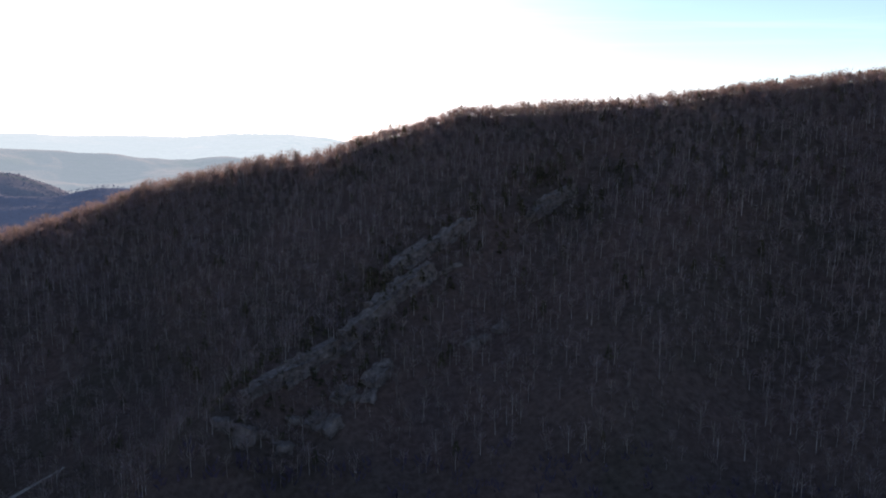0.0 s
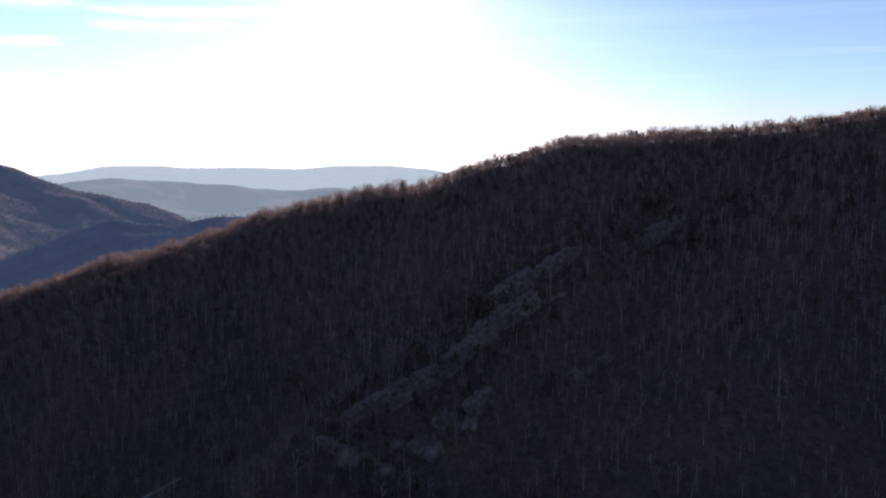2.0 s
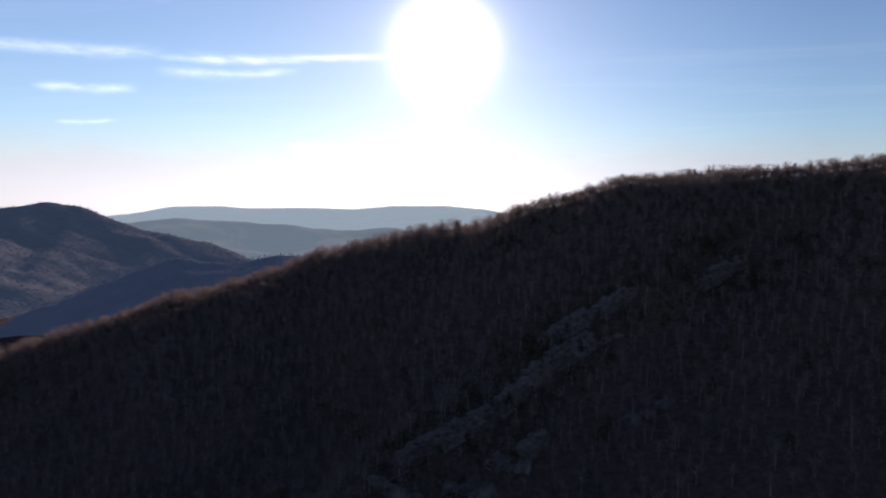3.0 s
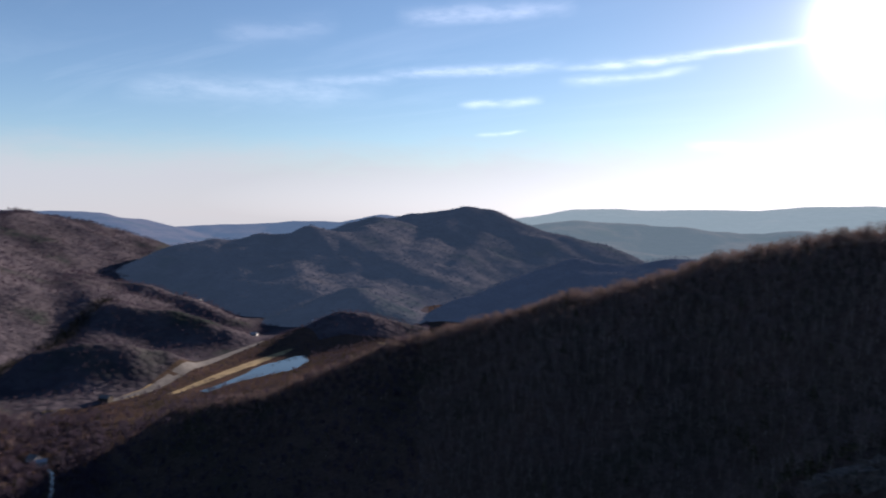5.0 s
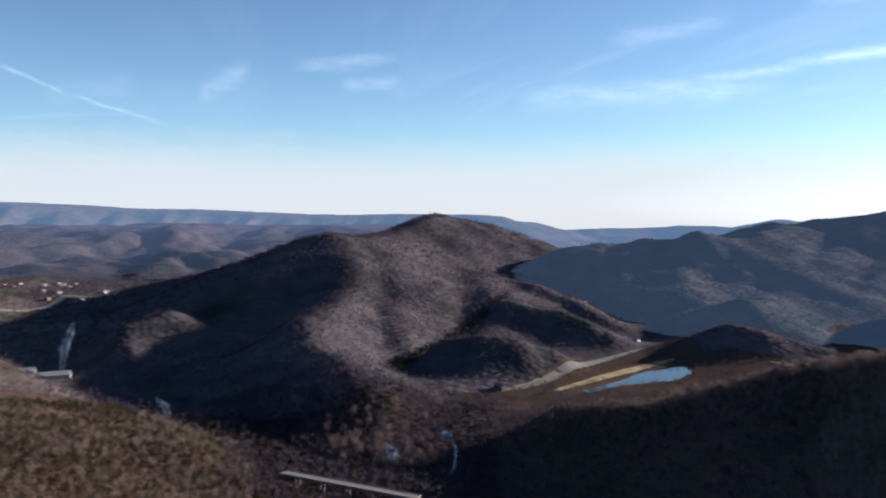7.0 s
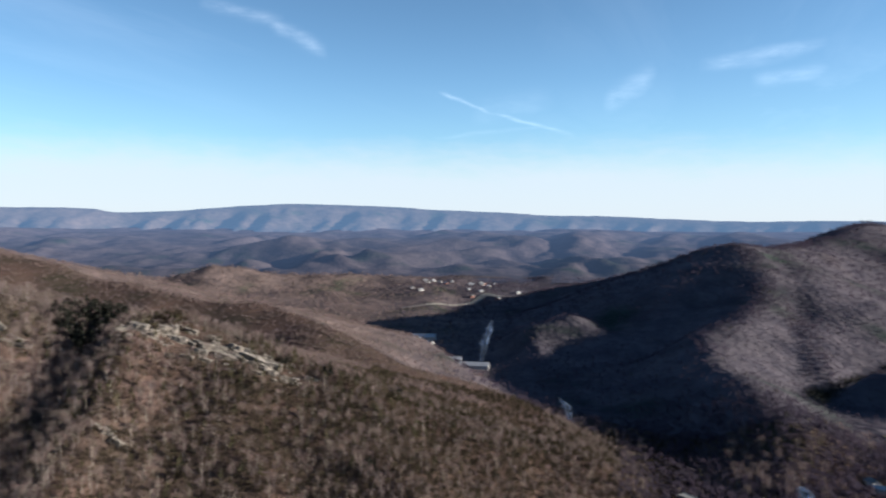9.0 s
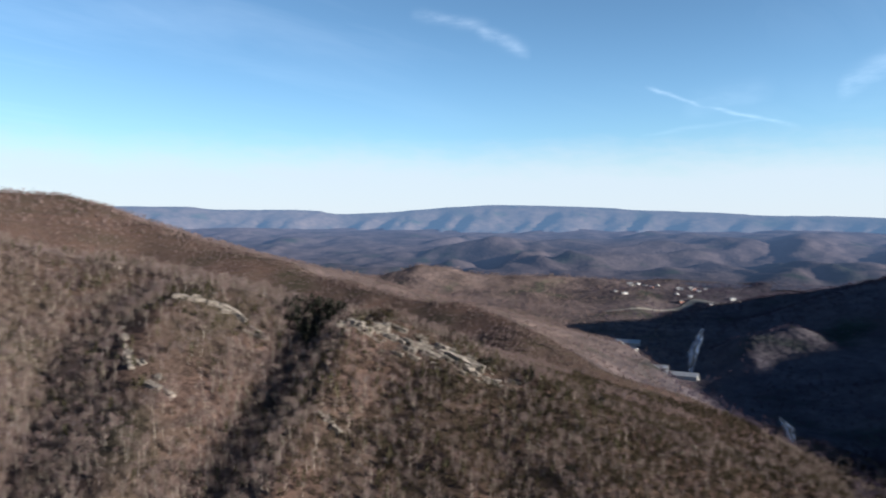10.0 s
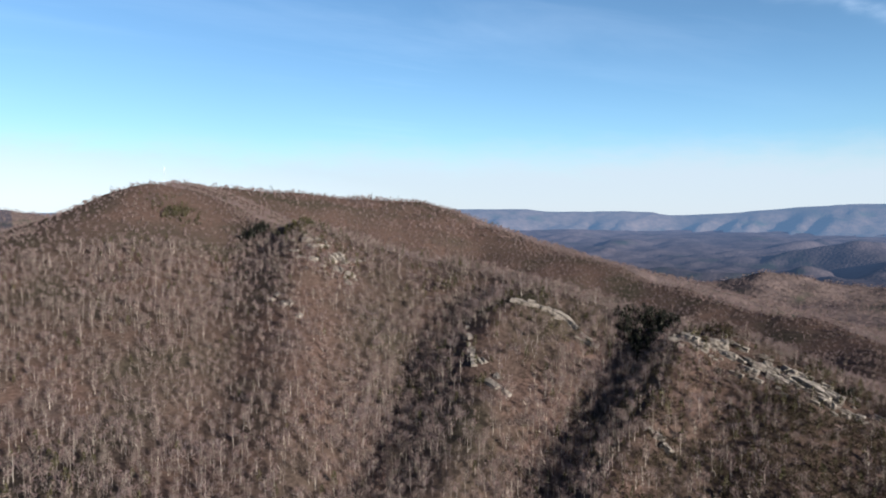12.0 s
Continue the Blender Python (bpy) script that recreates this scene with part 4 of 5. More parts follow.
for a, q, half in ((121, 490, 105), (110, 530, 100), (100, 600, 85)):
    px, py, pr, paz = scatter(4.2, 380, 690, 92, 136, 49)
    cx, cy, _ = polar(a, q)
    ok = (np.random.default_rng(51).uniform(size=px.size) < 1.1 * np.exp(-((px - cx) ** 2 + (py - cy) ** 2) / half ** 2)) & clear_of(px, py)
    bx, by = np.concatenate([bx, px[ok]]), np.concatenate([by, py[ok]])
g = np.random.default_rng(41)
kind = np.where(np.arange(bx.size) < first, g.integers(0, 4, bx.size), np.where(g.uniform(size=bx.size) < 0.6, g.integers(6, 8, bx.size), g.integers(0, 4, bx.size)))
kind = np.where(np.arange(bx.size) < second, kind, g.integers(4, 6, bx.size))
grow("thicket", brush, bx, by, land(bx, by), g.uniform(0.6, 1.25, bx.size), g.uniform(0, 6.283, bx.size), kind, WOOD, "low brush and young pines about crest and stone")

meshes = []
for k, shape in enumerate(near_kinds):
    pair = []
    for name, (soup, slot) in zip(("trunk", "crown"), shape):
        ob = mesh_of(name, soup, np.arange(len(soup)).reshape(-1, 3), [WOOD[slot]])
        pair.append(ob.data)
        bpy.data.objects.remove(ob)
    meshes.append(pair)
for i in single:
    kind = "pine_tree" if pick[i] >= 8 else "tree"
    tree = thing(kind, (x[i], y[i], z[i]), "olive pine on the slope of the hollow" if pick[i] >= 8 else "bare grey broadleaf tree on the slope of the hollow", "tree", "trees of the hollow", math.degrees(turn[i]))
    tree.scale = (size[i],) * 3
    for name, me in zip(("trunk", "crown"), meshes[pick[i]]):
        new(name, me).parent = tree

x, y, r, az = scatter(8.8, 600, 1450, 38, 190, 21)
ok = clear_of(x, y) & ~((az < 57) & (r > 1340)) & ~((az < 52) & (r < 950)) & ((r > 785) | past_crest(r, az, 45)) & ~((az < 44) & (r > 1000)) & ~(past_crest(r, az, 45) & ((r < 760) | (az < 30)) & (np.mod(x * 7.3, 1) < 0.6))
x, y, r, az = x[ok], y[ok], r[ok], az[ok]
# behind the sunlit crest and along the river the canopy is closed
ex, ey, er, eaz = scatter(6.5, 560, 960, 70, 166, 53)
ok = clear_of(ex, ey) & ((eaz > 110) & (er > 655) | (eaz < 92) & (er < 900))
x, y, r, az = (np.concatenate(p) for p in ((x, ex[ok]), (y, ey[ok]), (r, er[ok]), (az, eaz[ok])))
z, size, turn, pick = plant(x, y, 6, 2, 6)
size = size * np.where((az > 110) & (r < 1300), 0.62, np.where((az > 100) | (r > 850), 0.72, 1.14))
inner = (r < far_side(az)) & ~((az < 57) & (r > 1170))
river = inner & (az < 100)
grow("woods_river", far_kinds, x[river], y[river], z[river], size[river], turn[river], pick[river], HAZED_DIM_WOOD, "bare grey-brown winter woods along the river")
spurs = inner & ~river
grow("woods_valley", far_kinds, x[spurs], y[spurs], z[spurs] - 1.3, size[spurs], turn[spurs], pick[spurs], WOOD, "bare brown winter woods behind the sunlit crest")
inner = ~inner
# past this bearing trees change from the hazed, dimmed twigs to the plain ones
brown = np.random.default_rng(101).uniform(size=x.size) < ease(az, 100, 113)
for name, ok, mats, label in (("woods_hills", inner & ~brown, HAZED_DIM_WOOD, "bare brown winter woods on the hills along the valley"), ("woods_upper", inner & brown, WOOD, "bare brown winter woods on the long spur behind the crest")):
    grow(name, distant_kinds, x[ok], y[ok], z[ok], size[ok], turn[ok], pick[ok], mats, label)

# grey trees fill the shaded gullies of the sunlit slope
x, y, r, az = scatter(4.9, 405, 640, 130, 158, 95)
d = np.minimum(along(x, y, [(a, q, 0) for a, q in GULLIES[4][2]])[0], along(x, y, [(a, q, 0) for a, q in GULLIES[6][2]])[0])
ok = (d < 34) & clear_of(x, y) & (np.random.default_rng(97).uniform(size=x.size) < 0.75)
x, y = x[ok], y[ok]
g = np.random.default_rng(99)
grow("woods_gully", near_kinds[:8], x, y, land(x, y), g.uniform(0.6, 1.1, x.size), g.uniform(0, 6.283, x.size), g.integers(0, 8, x.size), WOOD, "close grey bare trees in the shaded gullies")

# tall pale trees stand along the river
x, y, r, az = scatter(8.5, 650, 860, 74.5, 84, 87)
ok = clear_of(x, y) & (land(x, y) < 22) & (np.random.default_rng(89).uniform(size=x.size) < 0.35 + 0.5 * fractal(x, y, 60, 91, 2))
x, y = x[ok], y[ok]
g = np.random.default_rng(93)
grow("woods_riverside", near_kinds[:8], x, y, land(x, y), g.uniform(0.9, 1.5, x.size), g.uniform(0, 6.283, x.size), g.integers(0, 8, x.size), WOOD, "tall pale bare trees along the river bank")

# closed canopy of the sunward slope towards its crest
x, y, r, az = scatter(4.7, 470, 760, -38, 62, 77)
d, _ = along(x, y, SUMMIT_SIDE)
ok = (d < 75) & ~past_crest(r, az, 10) & clear_of(x, y) & (np.random.default_rng(79).uniform(size=x.size) < 1.05 - d / 110)
x, y = x[ok], y[ok]
g = np.random.default_rng(81)
grow("woods_crest", far_kinds, x, y, land(x, y) - 0.5, g.uniform(0.45, 1.0, x.size), g.uniform(0, 6.283, x.size), np.where(g.uniform(size=x.size) < 0.06, 6, g.integers(0, 6, x.size)), WOOD, "close bare winter woods along the crest")

# closed olive and brown canopy of the spur above the bridge
spur_kinds = [[(far_kinds[k][1][0] * 0.8, 3 if k % 2 else 1)] for k in range(6)]
x, y, r, az = scatter(4.7, 360, 800, 86, 139, 69)
olive = fractal(x, y, 70, 71, 3)
ok = clear_of(x, y) & ((land(x, y) - 235) / r > -0.46) & ((r < np.interp(az, [112, 122], [700, 560])) | (az < 112)) & (np.random.default_rng(73).uniform(size=x.size) < 0.95 - 0.25 * ease(az, 116, 128) - 0.45 * ease(az, 131, 139))
for line in CLIFFS[:1]:
    d, _ = along(x, y, line)
    ok &= d > 20
x, y, olive = x[ok], y[ok], olive[ok]
g = np.random.default_rng(75)
grow("woods_spur", spur_kinds, x, y, land(x, y) - 1.0, g.uniform(0.6, 1.05, x.size), g.uniform(0, 6.283, x.size), 2 * g.integers(0, 3, x.size) + (g.uniform(-0.5, 0.5, x.size) + olive > -0.42), WOOD, "close olive and brown winter thickets on the spur")

x, y, r, az = scatter(8.4, 12, 790, -90, 270, 57)
ok = (r < 280) | ((land(x, y) - 235) / r <= np.where(az > 44, -0.46, -0.58)) | ((az > 46) & (az < 90))
ok &= clear_of(x, y) & ~past_crest(r, az, 30)
x, y = x[ok], y[ok]
r = np.hypot(x, y)
z, size, turn, pick = plant(x, y, 6, 2, 10)
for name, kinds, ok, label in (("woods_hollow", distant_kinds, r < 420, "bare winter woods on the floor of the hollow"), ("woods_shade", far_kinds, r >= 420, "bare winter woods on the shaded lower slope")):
    grow(name, kinds, x[ok], y[ok], z[ok], size[ok], turn[ok], pick[ok], HAZED_DIM_WOOD, label)

# an added row of dark evergreens stands in for the cut's shadow line
cx, cy, _, _ = scatter(4.2, 880, 1450, 68, 80, 45)
d, _ = along(cx, cy, CUT)
cx, cy = cx[d < 11], cy[d < 11]
g = np.random.default_rng(47)
grow("cut_shade_row", far_kinds[6:], cx, cy, land(cx, cy), g.uniform(0.8, 1.2, cx.size), g.uniform(0, 6.283, cx.size), g.integers(0, 2, cx.size), [MAT["trunk"], MAT["twigs"], MAT["dark_needles"]], "added row of dark evergreens for the shadow line of the cut")

x, y, r, az = scatter(14.0, 1450, 2400, 60, 190, 23)
ok = clear_of(x, y) & ~((az < 66) & (r > 1750))
cx, cy, cr, _ = scatter(6.4, 950, 2330, 70, 186, 85)      # the crests are closed
d = np.min([along(cx, cy, line)[0] for _, _, line in RIDGES[2:7]], axis=0)
near_crest = (d < 22) & (cr > 1000) & clear_of(cx, cy)
x, y = np.concatenate([x[ok], cx[near_crest]]), np.concatenate([y[ok], cy[near_crest]])
z, size, turn, pick = plant(x, y, 6, 2, 8)
size = size * np.where(np.arange(x.size) < ok.sum(), 1.2, 0.8)
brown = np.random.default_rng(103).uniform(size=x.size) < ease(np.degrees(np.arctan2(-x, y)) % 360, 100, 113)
for name, ok, mats, label in (("woods_distant", ~brown, HAZED_DIM_WOOD, "distant bare winter woods on the hills past the valley"), ("woods_ridge", brown, WOOD, "distant bare brown winter woods on the ridge behind the summit")):
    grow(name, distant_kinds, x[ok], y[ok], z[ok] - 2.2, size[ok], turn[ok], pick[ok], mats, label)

# groves: dark evergreens about the ledges and in the gullies, olive pines on the upper slope
# dark clumps at bearings 110.1 and 163.8 are added in place of shade
for a, q, half, mat, label in ((132.9, 611, 36, "dark_needles", "dense grove of dark evergreens on the crest beside the ledges"), (119.2, 570, 8, "dark_needles", "small clump of dark evergreens below the ledge"),
                               (115.9, 562, 9, "dark_needles", "clump of dark evergreens at the end of the ledge"), (110.1, 589, 10, "dark_needles", "dark evergreen clump added for the shaded gully of the spur"),
                               (112.4, 454, 10, "dark_needles", "clump of dark evergreens low on the spur"), (163.8, 818, 17, "dark_needles", "dark evergreen clump added for a patch of shade on the upper slope"),
                               (127.6, 616, 22, "scrub", "dense olive shrubs behind the ledges"), (121.6, 606, 13, "scrub", "olive shrubs at the end of the ledges"),
                               (5.6, 387, 11, "needles", "low olive pines between the slabs of the rib"), (-7.7, 482, 12, "needles", "low olive pines at the head of the rib"),
                               (160.4, 765, 22, "needles", "clump of olive pines on the upper slope"), (169.6, 868, 18, "needles", "clump of olive pines below the summit")):
    gx, gy, _, _ = scatter(3.1, 360, 900, -12, 175, 61)
    px, py, _ = polar(a, q)
    ok = np.hypot((gx - px) * 0.8 + (gy - py) * 0.6, ((gy - py) * 0.8 - (gx - px) * 0.6) * 1.5) < half * (1 + 0.25 * grain(gx, gy, 12, 63))
    gx, gy = gx[ok], gy[ok]
    g = np.random.default_rng(67)
    grow("evergreen_grove", near_kinds[8:11], gx, gy, land(gx, gy) - 1.0, g.uniform(0.55, 1.0, gx.size) * (1.4 if half > 30 else 0.6 if a < 90 else 1.0), g.uniform(0, 6.283, gx.size), g.integers(0, 3, gx.size), [MAT["trunk"], MAT["twigs"], MAT[mat]], label)

# crowns on the hazy hills across the river, with the same painted haze
x, y, r, az = scatter(23.0, 1380, 2800, 12, 70, 29)
z = range_height("mid", x, y)
ok = z > 8
x, y, z = x[ok], y[ok], z[ok]
g = np.random.default_rng(31)
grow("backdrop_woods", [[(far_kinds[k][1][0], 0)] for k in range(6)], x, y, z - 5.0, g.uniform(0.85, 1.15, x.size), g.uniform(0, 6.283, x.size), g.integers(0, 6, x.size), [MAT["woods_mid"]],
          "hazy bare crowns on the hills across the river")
x, y, r, az = scatter(13.0, 1360, 1940, 14, 48, 83)
z = range_height("near", x, y)
ok = (z > 6) & (r < 1760)
x, y, z = x[ok], y[ok], z[ok]
# these crowns share the ridge's glowing haze material
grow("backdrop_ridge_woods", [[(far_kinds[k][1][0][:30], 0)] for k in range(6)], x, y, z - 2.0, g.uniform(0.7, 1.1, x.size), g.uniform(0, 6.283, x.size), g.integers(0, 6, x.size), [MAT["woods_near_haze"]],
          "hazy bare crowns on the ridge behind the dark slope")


# ---- stone ----


def stone(seed, size, mat="rock"):
    """One weathered block of sandstone with broken corners."""
    one = bmesh.new()
    bmesh.ops.create_cube(one, size=1.0)
    bmesh.ops.subdivide_edges(one, edges=one.edges[:], cuts=4 if mat == "rock_shaded" else 2, use_grid_fill=True)
    for v in one.verts:
        v.co = Vector((v.co.x * size[0], v.co.y * size[1], v.co.z * size[2]))
        v.co += noise.noise_vector(v.co * 0.5 + Vector((seed * 3.1, seed * 1.3, 0))) * min(0.34 * size[2], 1.1) + noise.noise_vector(v.co * 1.7) * 0.16
        if mat == "rock_shaded":      # deep joints and broken steps
            v.co += noise.noise_vector(v.co * 0.16 + Vector((seed * 1.7, 0, seed))) * 1.1
            v.co.z -= 0.8 * max(0.0, math.sin(v.co.x * 0.55 + seed)) ** 6
    me = bpy.data.meshes.new("stone")
    one.to_mesh(me)
    one.free()
    me.materials.append(MAT[mat])
    return me


def pile(seed, size, layers, mat="rock"):
    """A ledge: broken layers on one another, each set back and split. Returns its stones with their poses."""
    g = random.Random(seed)
    made, z, back = [], -size[2] * 0.5, 0.0
    for k in range(layers):
        thick = size[2] / layers * g.uniform(0.7, 1.35)
        x, end = -size[0] / 2 * g.uniform(0.75, 1.0), size[0] / 2 * g.uniform(0.75, 1.0)
        while x < end:
            wide = min(size[0] * g.uniform(0.25, 0.6), end - x + 0.8)
            deep = size[1] * g.uniform(0.75, 1.15) * (1 - 0.09 * k)
            at = pose(x + wide / 2, back + g.uniform(-0.12, 0.12) * size[1], z + thick / 2, g.uniform(-4, 4), g.uniform(-5, 5), g.uniform(-9, 9))
            made.append((stone(seed * 31 + len(made), (wide * 1.04, deep, thick * g.uniform(1.0, 1.25)), mat), at))
            x += wide * g.uniform(0.94, 1.08)
        z += thick * 0.92
        back += size[1] * g.uniform(0.02, 0.14)
    return made


SLABS = [pile(k, s, n) for k, (s, n) in enumerate((((26, 8, 5), 2), ((20, 7, 6), 3), ((32, 9, 5), 2), ((13, 6, 8), 4)))]
PLATES = [pile(40 + k, s, n, "rock_shaded") for k, (s, n) in enumerate((((44, 8, 18), 2), ((52, 9, 20), 2), ((36, 8, 16), 3)))]
GREY = [stone(60 + k, s, "rock_shaded") for k, s in enumerate(((7, 5, 4), (9, 5, 4), (6, 4.5, 5.5), (5, 4, 3)))]
BLOCKS = [stone(20 + k, s) for k, s in enumerate(((6, 4, 3.4), (7.5, 4, 3), (5, 3.5, 4.4), (4, 3, 2.4), (9, 4, 3)))]


def outcrop(line, count, meshes, label, group, spread, sink, seed, scale=(0.7, 1.15), name="rock_ledge", turn=14):
    """Rocks set along a line of the plan, leaning with the ground."""
    g = random.Random(seed)
    pts = [ground_at(a, d) for a, d in line]
    total = sum((q - p).length for p, q in zip(pts, pts[1:]))
    for k in range(count):
        s = total * (k + g.uniform(0.2, 0.8)) / count
        for p, q in zip(pts, pts[1:]):
            if s <= (q - p).length:
                break
            s -= (q - p).length
        ahead = (q - p).normalized()
        at = p.lerp(q, min(1, s / (q - p).length))
        out = Vector((-at.x, -at.y, 0)).normalized()
        at = at + out * g.uniform(*spread)
        h = float(land(np.array([at.x]), np.array([at.y]))[0])
        form = g.choice(meshes)
        ob = new(name, None if isinstance(form, list) else form)
        if isinstance(form, list):
            for me, place in form:
                piece = new("stone", me)
                piece.parent, piece.matrix_basis = ob, place
        along_x = ahead
        up_z = (Vector((0, 0, 1)) - along_x * along_x.z).normalized()
        m = Matrix((along_x, up_z.cross(along_x), up_z)).transposed().to_4x4()
        f = g.uniform(*scale)
        ob.matrix_world = Matrix.Translation((at.x, at.y, h - sink * f)) @ m @ pose(0, 0, 0, g.uniform(-7, 7), g.uniform(-6, 6), g.uniform(-turn, turn)) @ Matrix.Diagonal((f, f * g.uniform(0.8, 1.2), f * g.uniform(0.8, 1.15), 1))
        tagged(ob, label, "rock", group)


outcrop([(131, 580), (127.6, 574), (123.5, 568), (119.5, 562), (116.5, 558)], 15, SLABS, "pale layered sandstone ledge on the wooded crest", "ledges of the sunlit crest", (-4, 14), -0.2, 1, (0.3, 1.2), turn=26)
outcrop([(131.2, 578), (127, 572), (124, 566), (118, 558)], 84, BLOCKS, "broken pale sandstone block below the ledge", "blocks of the sunlit crest", (-18, 24), -0.5, 2, (0.3, 1.3), name="boulder")
outcrop([(142.8, 608), (140.6, 602), (138.4, 592), (137, 586)], 12, SLABS, "tilted pale stone ledge among bare trees", "ledges of the upper crest", (-6, 10), 0.2, 3, (0.3, 0.75), turn=30)
outcrop([(147.2, 575), (146.6, 530), (144, 505)], 22, BLOCKS, "grey stone block on the sunlit slope", "blocks of the slope", (-16, 16), -0.3, 4, (0.5, 1.4), "boulder")
outcrop([(161.2, 715), (158.6, 694), (155.8, 672)], 26, BLOCKS, "pale stone block on the upper slope", "blocks of the upper slope", (-26, 26), -0.3, 5, (0.6, 1.6), "boulder")
outcrop([(163, 640), (160.5, 600)], 5, BLOCKS, "pale stone block low on the slope", "blocks of the lower slope", (-6, 6), -0.3, 6, (0.8, 1.3), "boulder")
outcrop([(133, 470), (131, 462)], 3, BLOCKS, "single pale stone in the woods", "stones in the woods", (-4, 4), -0.8, 7, (0.9, 1.3), "boulder")
outcrop([(107.5, 520), (105, 540), (99, 640), (92.5, 660)], 11, BLOCKS, "pale stone showing through the bare woods", "stones of the spur", (-8, 8), -0.5, 8, (0.8, 1.4), "boulder")
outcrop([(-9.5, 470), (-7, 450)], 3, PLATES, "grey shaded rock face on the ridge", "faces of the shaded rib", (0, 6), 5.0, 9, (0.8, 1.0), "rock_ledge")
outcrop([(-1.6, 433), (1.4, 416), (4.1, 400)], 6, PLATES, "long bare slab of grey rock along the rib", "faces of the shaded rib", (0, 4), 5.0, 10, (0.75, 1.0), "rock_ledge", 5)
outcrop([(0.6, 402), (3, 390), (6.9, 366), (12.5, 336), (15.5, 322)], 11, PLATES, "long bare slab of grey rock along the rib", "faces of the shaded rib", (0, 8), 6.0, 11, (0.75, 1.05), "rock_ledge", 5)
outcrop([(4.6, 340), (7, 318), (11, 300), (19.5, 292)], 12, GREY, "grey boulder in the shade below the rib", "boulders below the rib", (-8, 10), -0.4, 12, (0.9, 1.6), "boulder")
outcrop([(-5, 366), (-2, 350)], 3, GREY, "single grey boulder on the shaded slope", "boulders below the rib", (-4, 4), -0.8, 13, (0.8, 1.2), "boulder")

# ---- bridge ----


def bridge():
    a, b = Vector(polar(BRIDGE[0][0], BRIDGE[0][1], 16)), Vector(polar(BRIDGE[1][0], BRIDGE[1][1], 16))
    span = (b - a).length
    ob = thing("bridge", (a + b) / 2, "pale concrete road bridge over the shaded river", "bridge", turn=math.degrees(math.atan2(b.y - a.y, b.x - a.x)))
    bm = bmesh.new()
    box(bm, (span, 9.0, 1.1), (0, 0, -0.55))
    box(bm, (span, 6.0, 1.0), (0, 0, -1.55))
    part("deck", bm, MAT["concrete"], ob)
    bm = bmesh.new()
    box(bm, (span, 7.4, 0.06), (0, 0, 0.034))
    part("carriageway", bm, MAT["concrete"], ob, "worn pale concrete roadway")
    for side in (-1, 1):
        bm = bmesh.new()
        box(bm, (span, 0.3, 0.36), (0, side * 4.3, 0.18))
        box(bm, (span, 0.4, 0.1), (0, side * 4.3, 0.41))
        part("parapet", bm, MAT["concrete"], ob)
    for k in range(5):
        bm = bmesh.new()
        px = span * (k - 2) / 5.2
        box(bm, (1.6, 8.0, 1.2), (px, 0, -2.6))
        for side in (-1, 1):
            bmesh.ops.create_cone(bm, cap_ends=True, segments=12, radius1=0.85, radius2=0.75, depth=16, matrix=pose(px, side * 2.6, -10.9))
        bmesh.ops.bevel(bm, geom=bm.edges[:], offset=0.06, segments=1, affect="EDGES")
        part("pier", bm, MAT["concrete"], ob)
    return ob


bridge()

# ---- buildings ----


def house(az, d, turn, length, width, height, wall, roof, label, category="house", group="", name="house", lift=0.0):
    at = ground_at(az, d)
    at.z = max(at.z, float(lowland(np.array([at.x]), np.array([at.y]))[0])) if d > 2250 else at.z
    ob = thing(name, at + Vector((0, 0, lift)), label, category, group, turn)
    rise = width * 0.30
    bm = bmesh.new()
    box(bm, (length, width, height + 2), (0, 0, height / 2 - 1))
    ends = [bm.verts.new(v) for v in ((-length / 2, -width / 2, height), (-length / 2, width / 2, height), (-length / 2, 0, height + rise),
                                      (length / 2, -width / 2, height), (length / 2, width / 2, height), (length / 2, 0, height + rise))]
    bm.faces.new((ends[0], ends[2], ends[1]))
    bm.faces.new((ends[3], ends[4], ends[5]))
    part("wall", bm, wall, ob)
    for side in (-1, 1):
        bm = bmesh.new()
        lean = math.degrees(math.atan2(rise, width / 2))
        box(bm, (length + 1.0, math.hypot(rise, width / 2) + 0.7, 0.25), (0, 0, 0))
        bmesh.ops.transform(bm, matrix=pose(0, side * (width / 4 + 0.15), height + rise / 2 + 0.12, -side * lean), verts=bm.verts[:])
        part("roof", bm, roof, ob)
    for k in range(max(2, int(length / 4))):
        for side in (-1, 1):
            px = -length / 2 + (k + 0.5) * length / max(2, int(length / 4))
            bm = bmesh.new()
            door = k == 0 and side == 1
            box(bm, (1.1, 0.12, 2.0 if door else 1.2), (px, side * width / 2, 1.0 if door else height * 0.58))
            part("door" if door else "window", bm, MAT["timber"] if door else MAT["glass"], ob)
    return ob


TOWN = [(107.5, 2276), (107.3, 2256), (106.9, 2288), (105.9, 2236), (105.4, 2280), (103.9, 2256), (103.7, 2244), (103.0, 2284), (102.8, 2264), (102.4, 2236), (102.9, 2256), (101.9, 2288), (104.0, 2152), (103.7, 2068), (103.0, 2116), (100.0, 2104), (99.7, 2084), (108.6, 2144), (101.6, 1984), (106.4, 2272), (107.9, 2092)]
pick = random.Random(5)
for k, (a, d) in enumerate(TOWN):
    red = k % 5 == 3
    bright = k % 3 != 1
    house(a, d, pick.uniform(0, 180), pick.uniform(9, 14), pick.uniform(7, 9), pick.uniform(3.0, 5.0), MAT["brick"] if red else MAT["siding"], MAT["tin"] if bright else MAT["shingle"],
          ("red brick" if red else "white") + " town house with a " + ("bright metal roof" if bright else "dark shingle roof"), group="houses of the town")
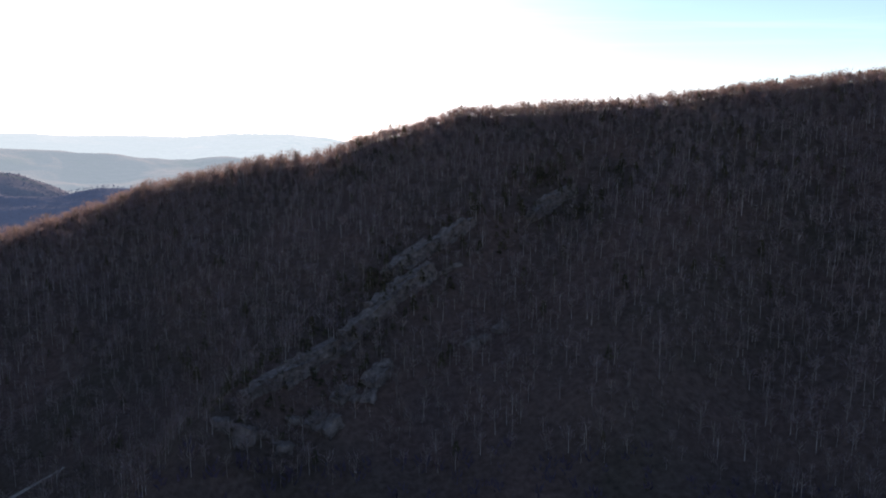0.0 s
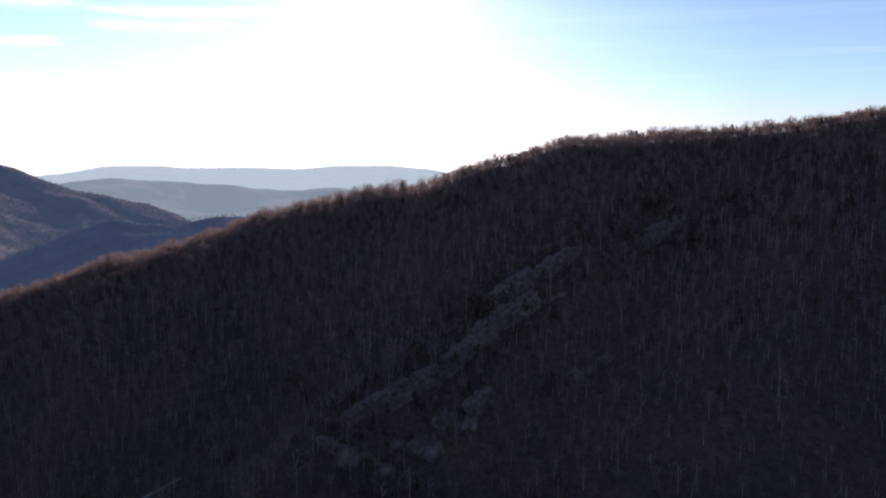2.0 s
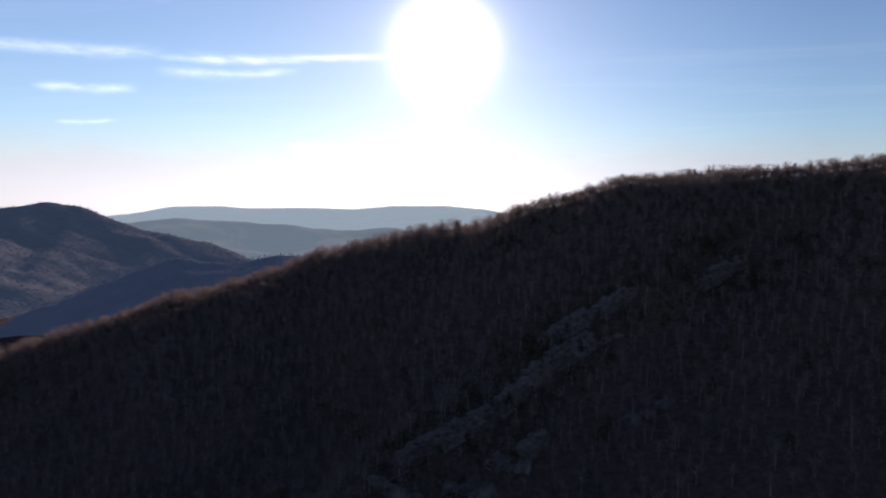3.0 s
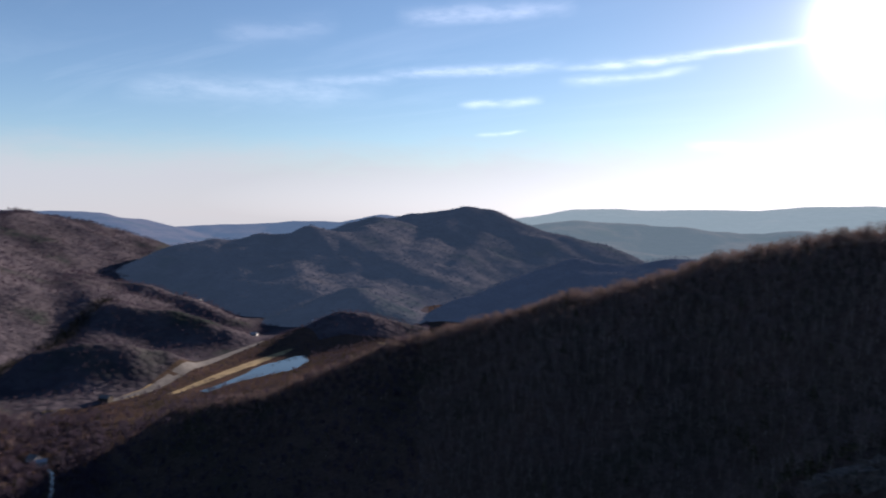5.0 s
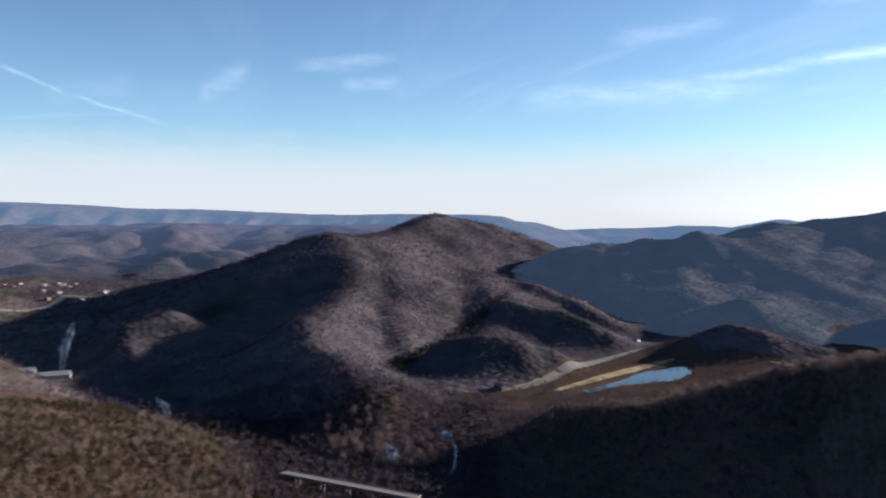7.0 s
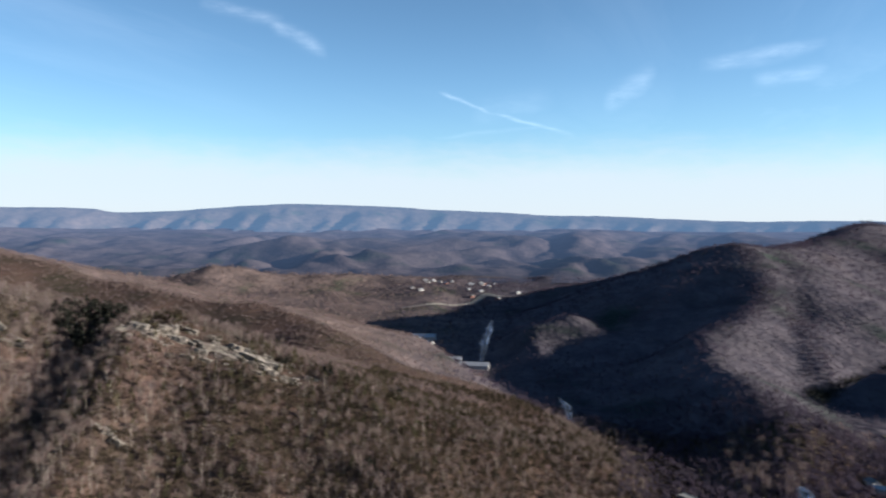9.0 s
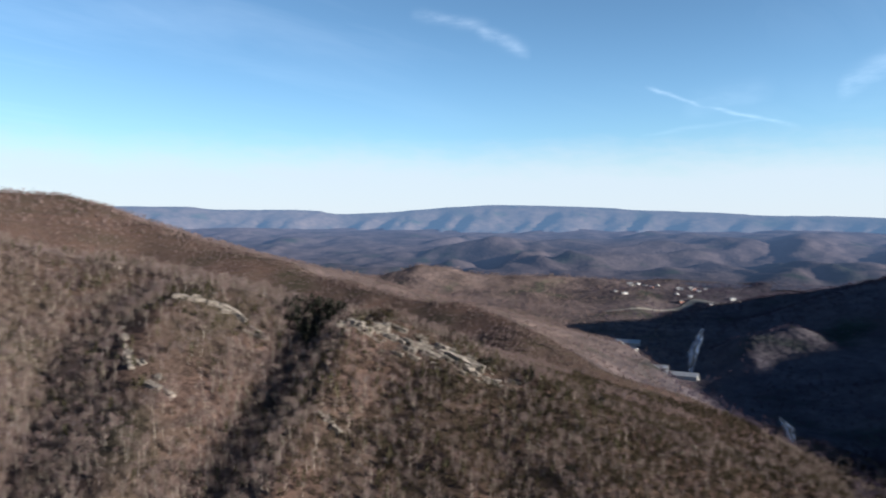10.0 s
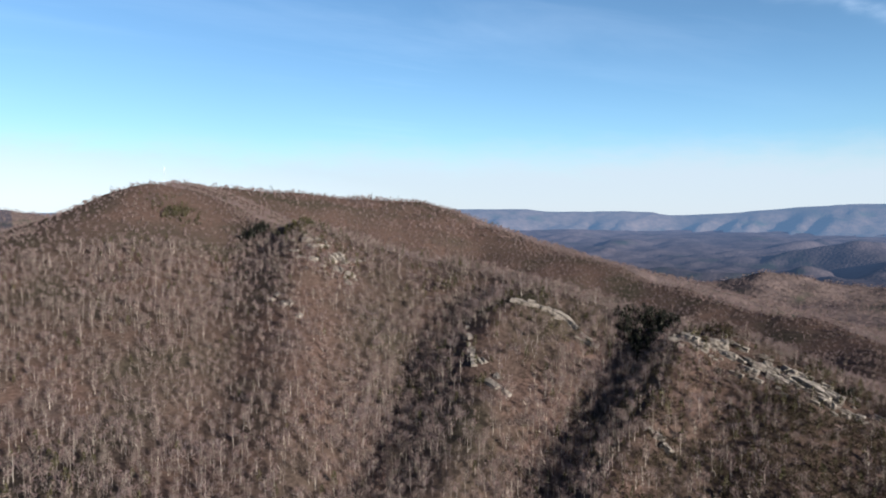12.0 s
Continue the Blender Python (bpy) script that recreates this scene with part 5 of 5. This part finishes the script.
house(105.3, 1150, 100, 26, 12, 4, MAT["siding"], MAT["tin"], "low white shed beside the valley road", "shed", name="shed")
house(103.7, 1128, 98, 50, 15, 6, MAT["siding"], MAT["tin"], "long white workshop with a bright metal roof", "workshop", name="workshop")
house(107.7, 1400, 104, 46, 18, 6, MAT["siding"], MAT["tin"], "pale warehouse in the shade of the hill", "warehouse", name="warehouse")
house(108.3, 1340, 20, 26, 14, 6, MAT["siding"], MAT["tin"], "pale shed in the shade of the hill", "shed", name="shed")
house(107.2, 1330, 60, 14, 9, 5, MAT["siding"], MAT["tin"], "small pale building in the shade of the hill", "shed", name="shed")
house(69.8, 924, 30, 14, 9, 5, MAT["timber"], MAT["shingle"], "dark wooden barn on the dry meadow", "barn", name="barn")
house(59.1, 1300, 40, 12, 8, 4, MAT["siding"], MAT["tin"], "small white house beside the valley road", name="house")
house(63.3, 1620, 20, 22, 10, 5, MAT["siding"], MAT["tin"], "white house far up the valley", name="house")
house(54.3, 1345, 0, 16, 9, 4, MAT["siding"], MAT["tin"], "pale house at the head of the river flats", name="house")
house(74.5, 738, 20, 11, 8, 4, MAT["siding"], MAT["shingle"], "white house in the shade beside the river", name="house")
house(74.1, 722, 80, 9, 7, 4, MAT["siding"], MAT["tin"], "small white house in the shade beside the river", name="house")

# ---- mast ----


def rod(bm, p, q, r, sides=6):
    p, q = Vector(p), Vector(q)
    m = Matrix.Translation((p + q) / 2) @ (q - p).to_track_quat("Z", "Y").to_matrix().to_4x4()
    bmesh.ops.create_cone(bm, cap_ends=True, segments=sides, radius1=r, radius2=r, depth=(q - p).length, matrix=m)


def mast(az, d, height):
    ob = thing("antenna_mast", ground_at(az, d), "thin steel lattice mast on the wooded summit", "mast")
    feet = [Vector((math.cos(k * 2.0944), math.sin(k * 2.0944), 0)) for k in range(3)]
    for f in feet:
        bm = bmesh.new()
        rod(bm, f * 0.7 + Vector((0, 0, -1)), f * 0.2 + Vector((0, 0, height)), 0.045)
        part("leg", bm, MAT["steel"], ob)
    for k in range(12):
        z0, z1 = height * k / 12, height * (k + 1) / 12
        bm = bmesh.new()
        for a, b in ((0, 1), (1, 2), (2, 0)):
            wide0, wide1 = 0.7 - 0.5 * z0 / height, 0.7 - 0.5 * z1 / height
            rod(bm, feet[a] * wide0 + Vector((0, 0, z0)), feet[b] * wide1 + Vector((0, 0, z1)), 0.02, 4)
        part("brace", bm, MAT["steel"], ob)
    bm = bmesh.new()
    rod(bm, (0, 0, height), (0, 0, height + 5), 0.03)
    part("antenna", bm, MAT["steel"], ob)


mast(170.3, 972, 24)

# ---- smoke ----


def plume(az, d, base, height, width, lean, seed, label):
    """Drifting wood smoke: ragged, widening veils, one within the other."""
    ob = thing("smoke_plume", ground_at(az, d), label, "smoke", "plumes of smoke")
    side = Vector((math.cos(radians(az)), math.sin(radians(az)), 0))
    for share in (1.0, 0.84, 0.68, 0.52, 0.38, 0.24):
        bm = bmesh.new()
        rows = []
        for k in range(41):
            s = k / 40
            r = width * share * (0.12 + 0.42 * s ** 0.7) * (1 - 0.85 * max(0, s - 0.7) / 0.3)
            c = side * (lean * s * s + 0.25 * width * noise.noise(Vector((s * 3, seed, share)))) + Vector((0, 0, base + height * s))
            ring = []
            for j in range(20):
                a = 2 * math.pi * j / 20
                v = c + Vector((math.cos(a) * r, math.sin(a) * r, 0))
                ring.append(bm.verts.new(v + noise.noise_vector(v * 0.22 + Vector((seed, share * 5, 0))) * r * 0.8))
            rows.append(ring)
        for a, b in zip(rows, rows[1:]):
            for j in range(20):
                bm.faces.new((a[j], a[(j + 1) % 20], b[(j + 1) % 20], b[j])).smooth = True
        part("veil", bm, MAT["smoke"], ob)


plume(103.0, 1165, 2, 74, 15, 16, 3, "pale blue wood smoke rising from the valley")
plume(95.9, 822, 3, 28, 11, -12, 5, "thin blue wood smoke over the shaded river")
plume(78.5, 640, 1, 20, 15, -5, 7, "faint blue smoke over the river beside the bridge")
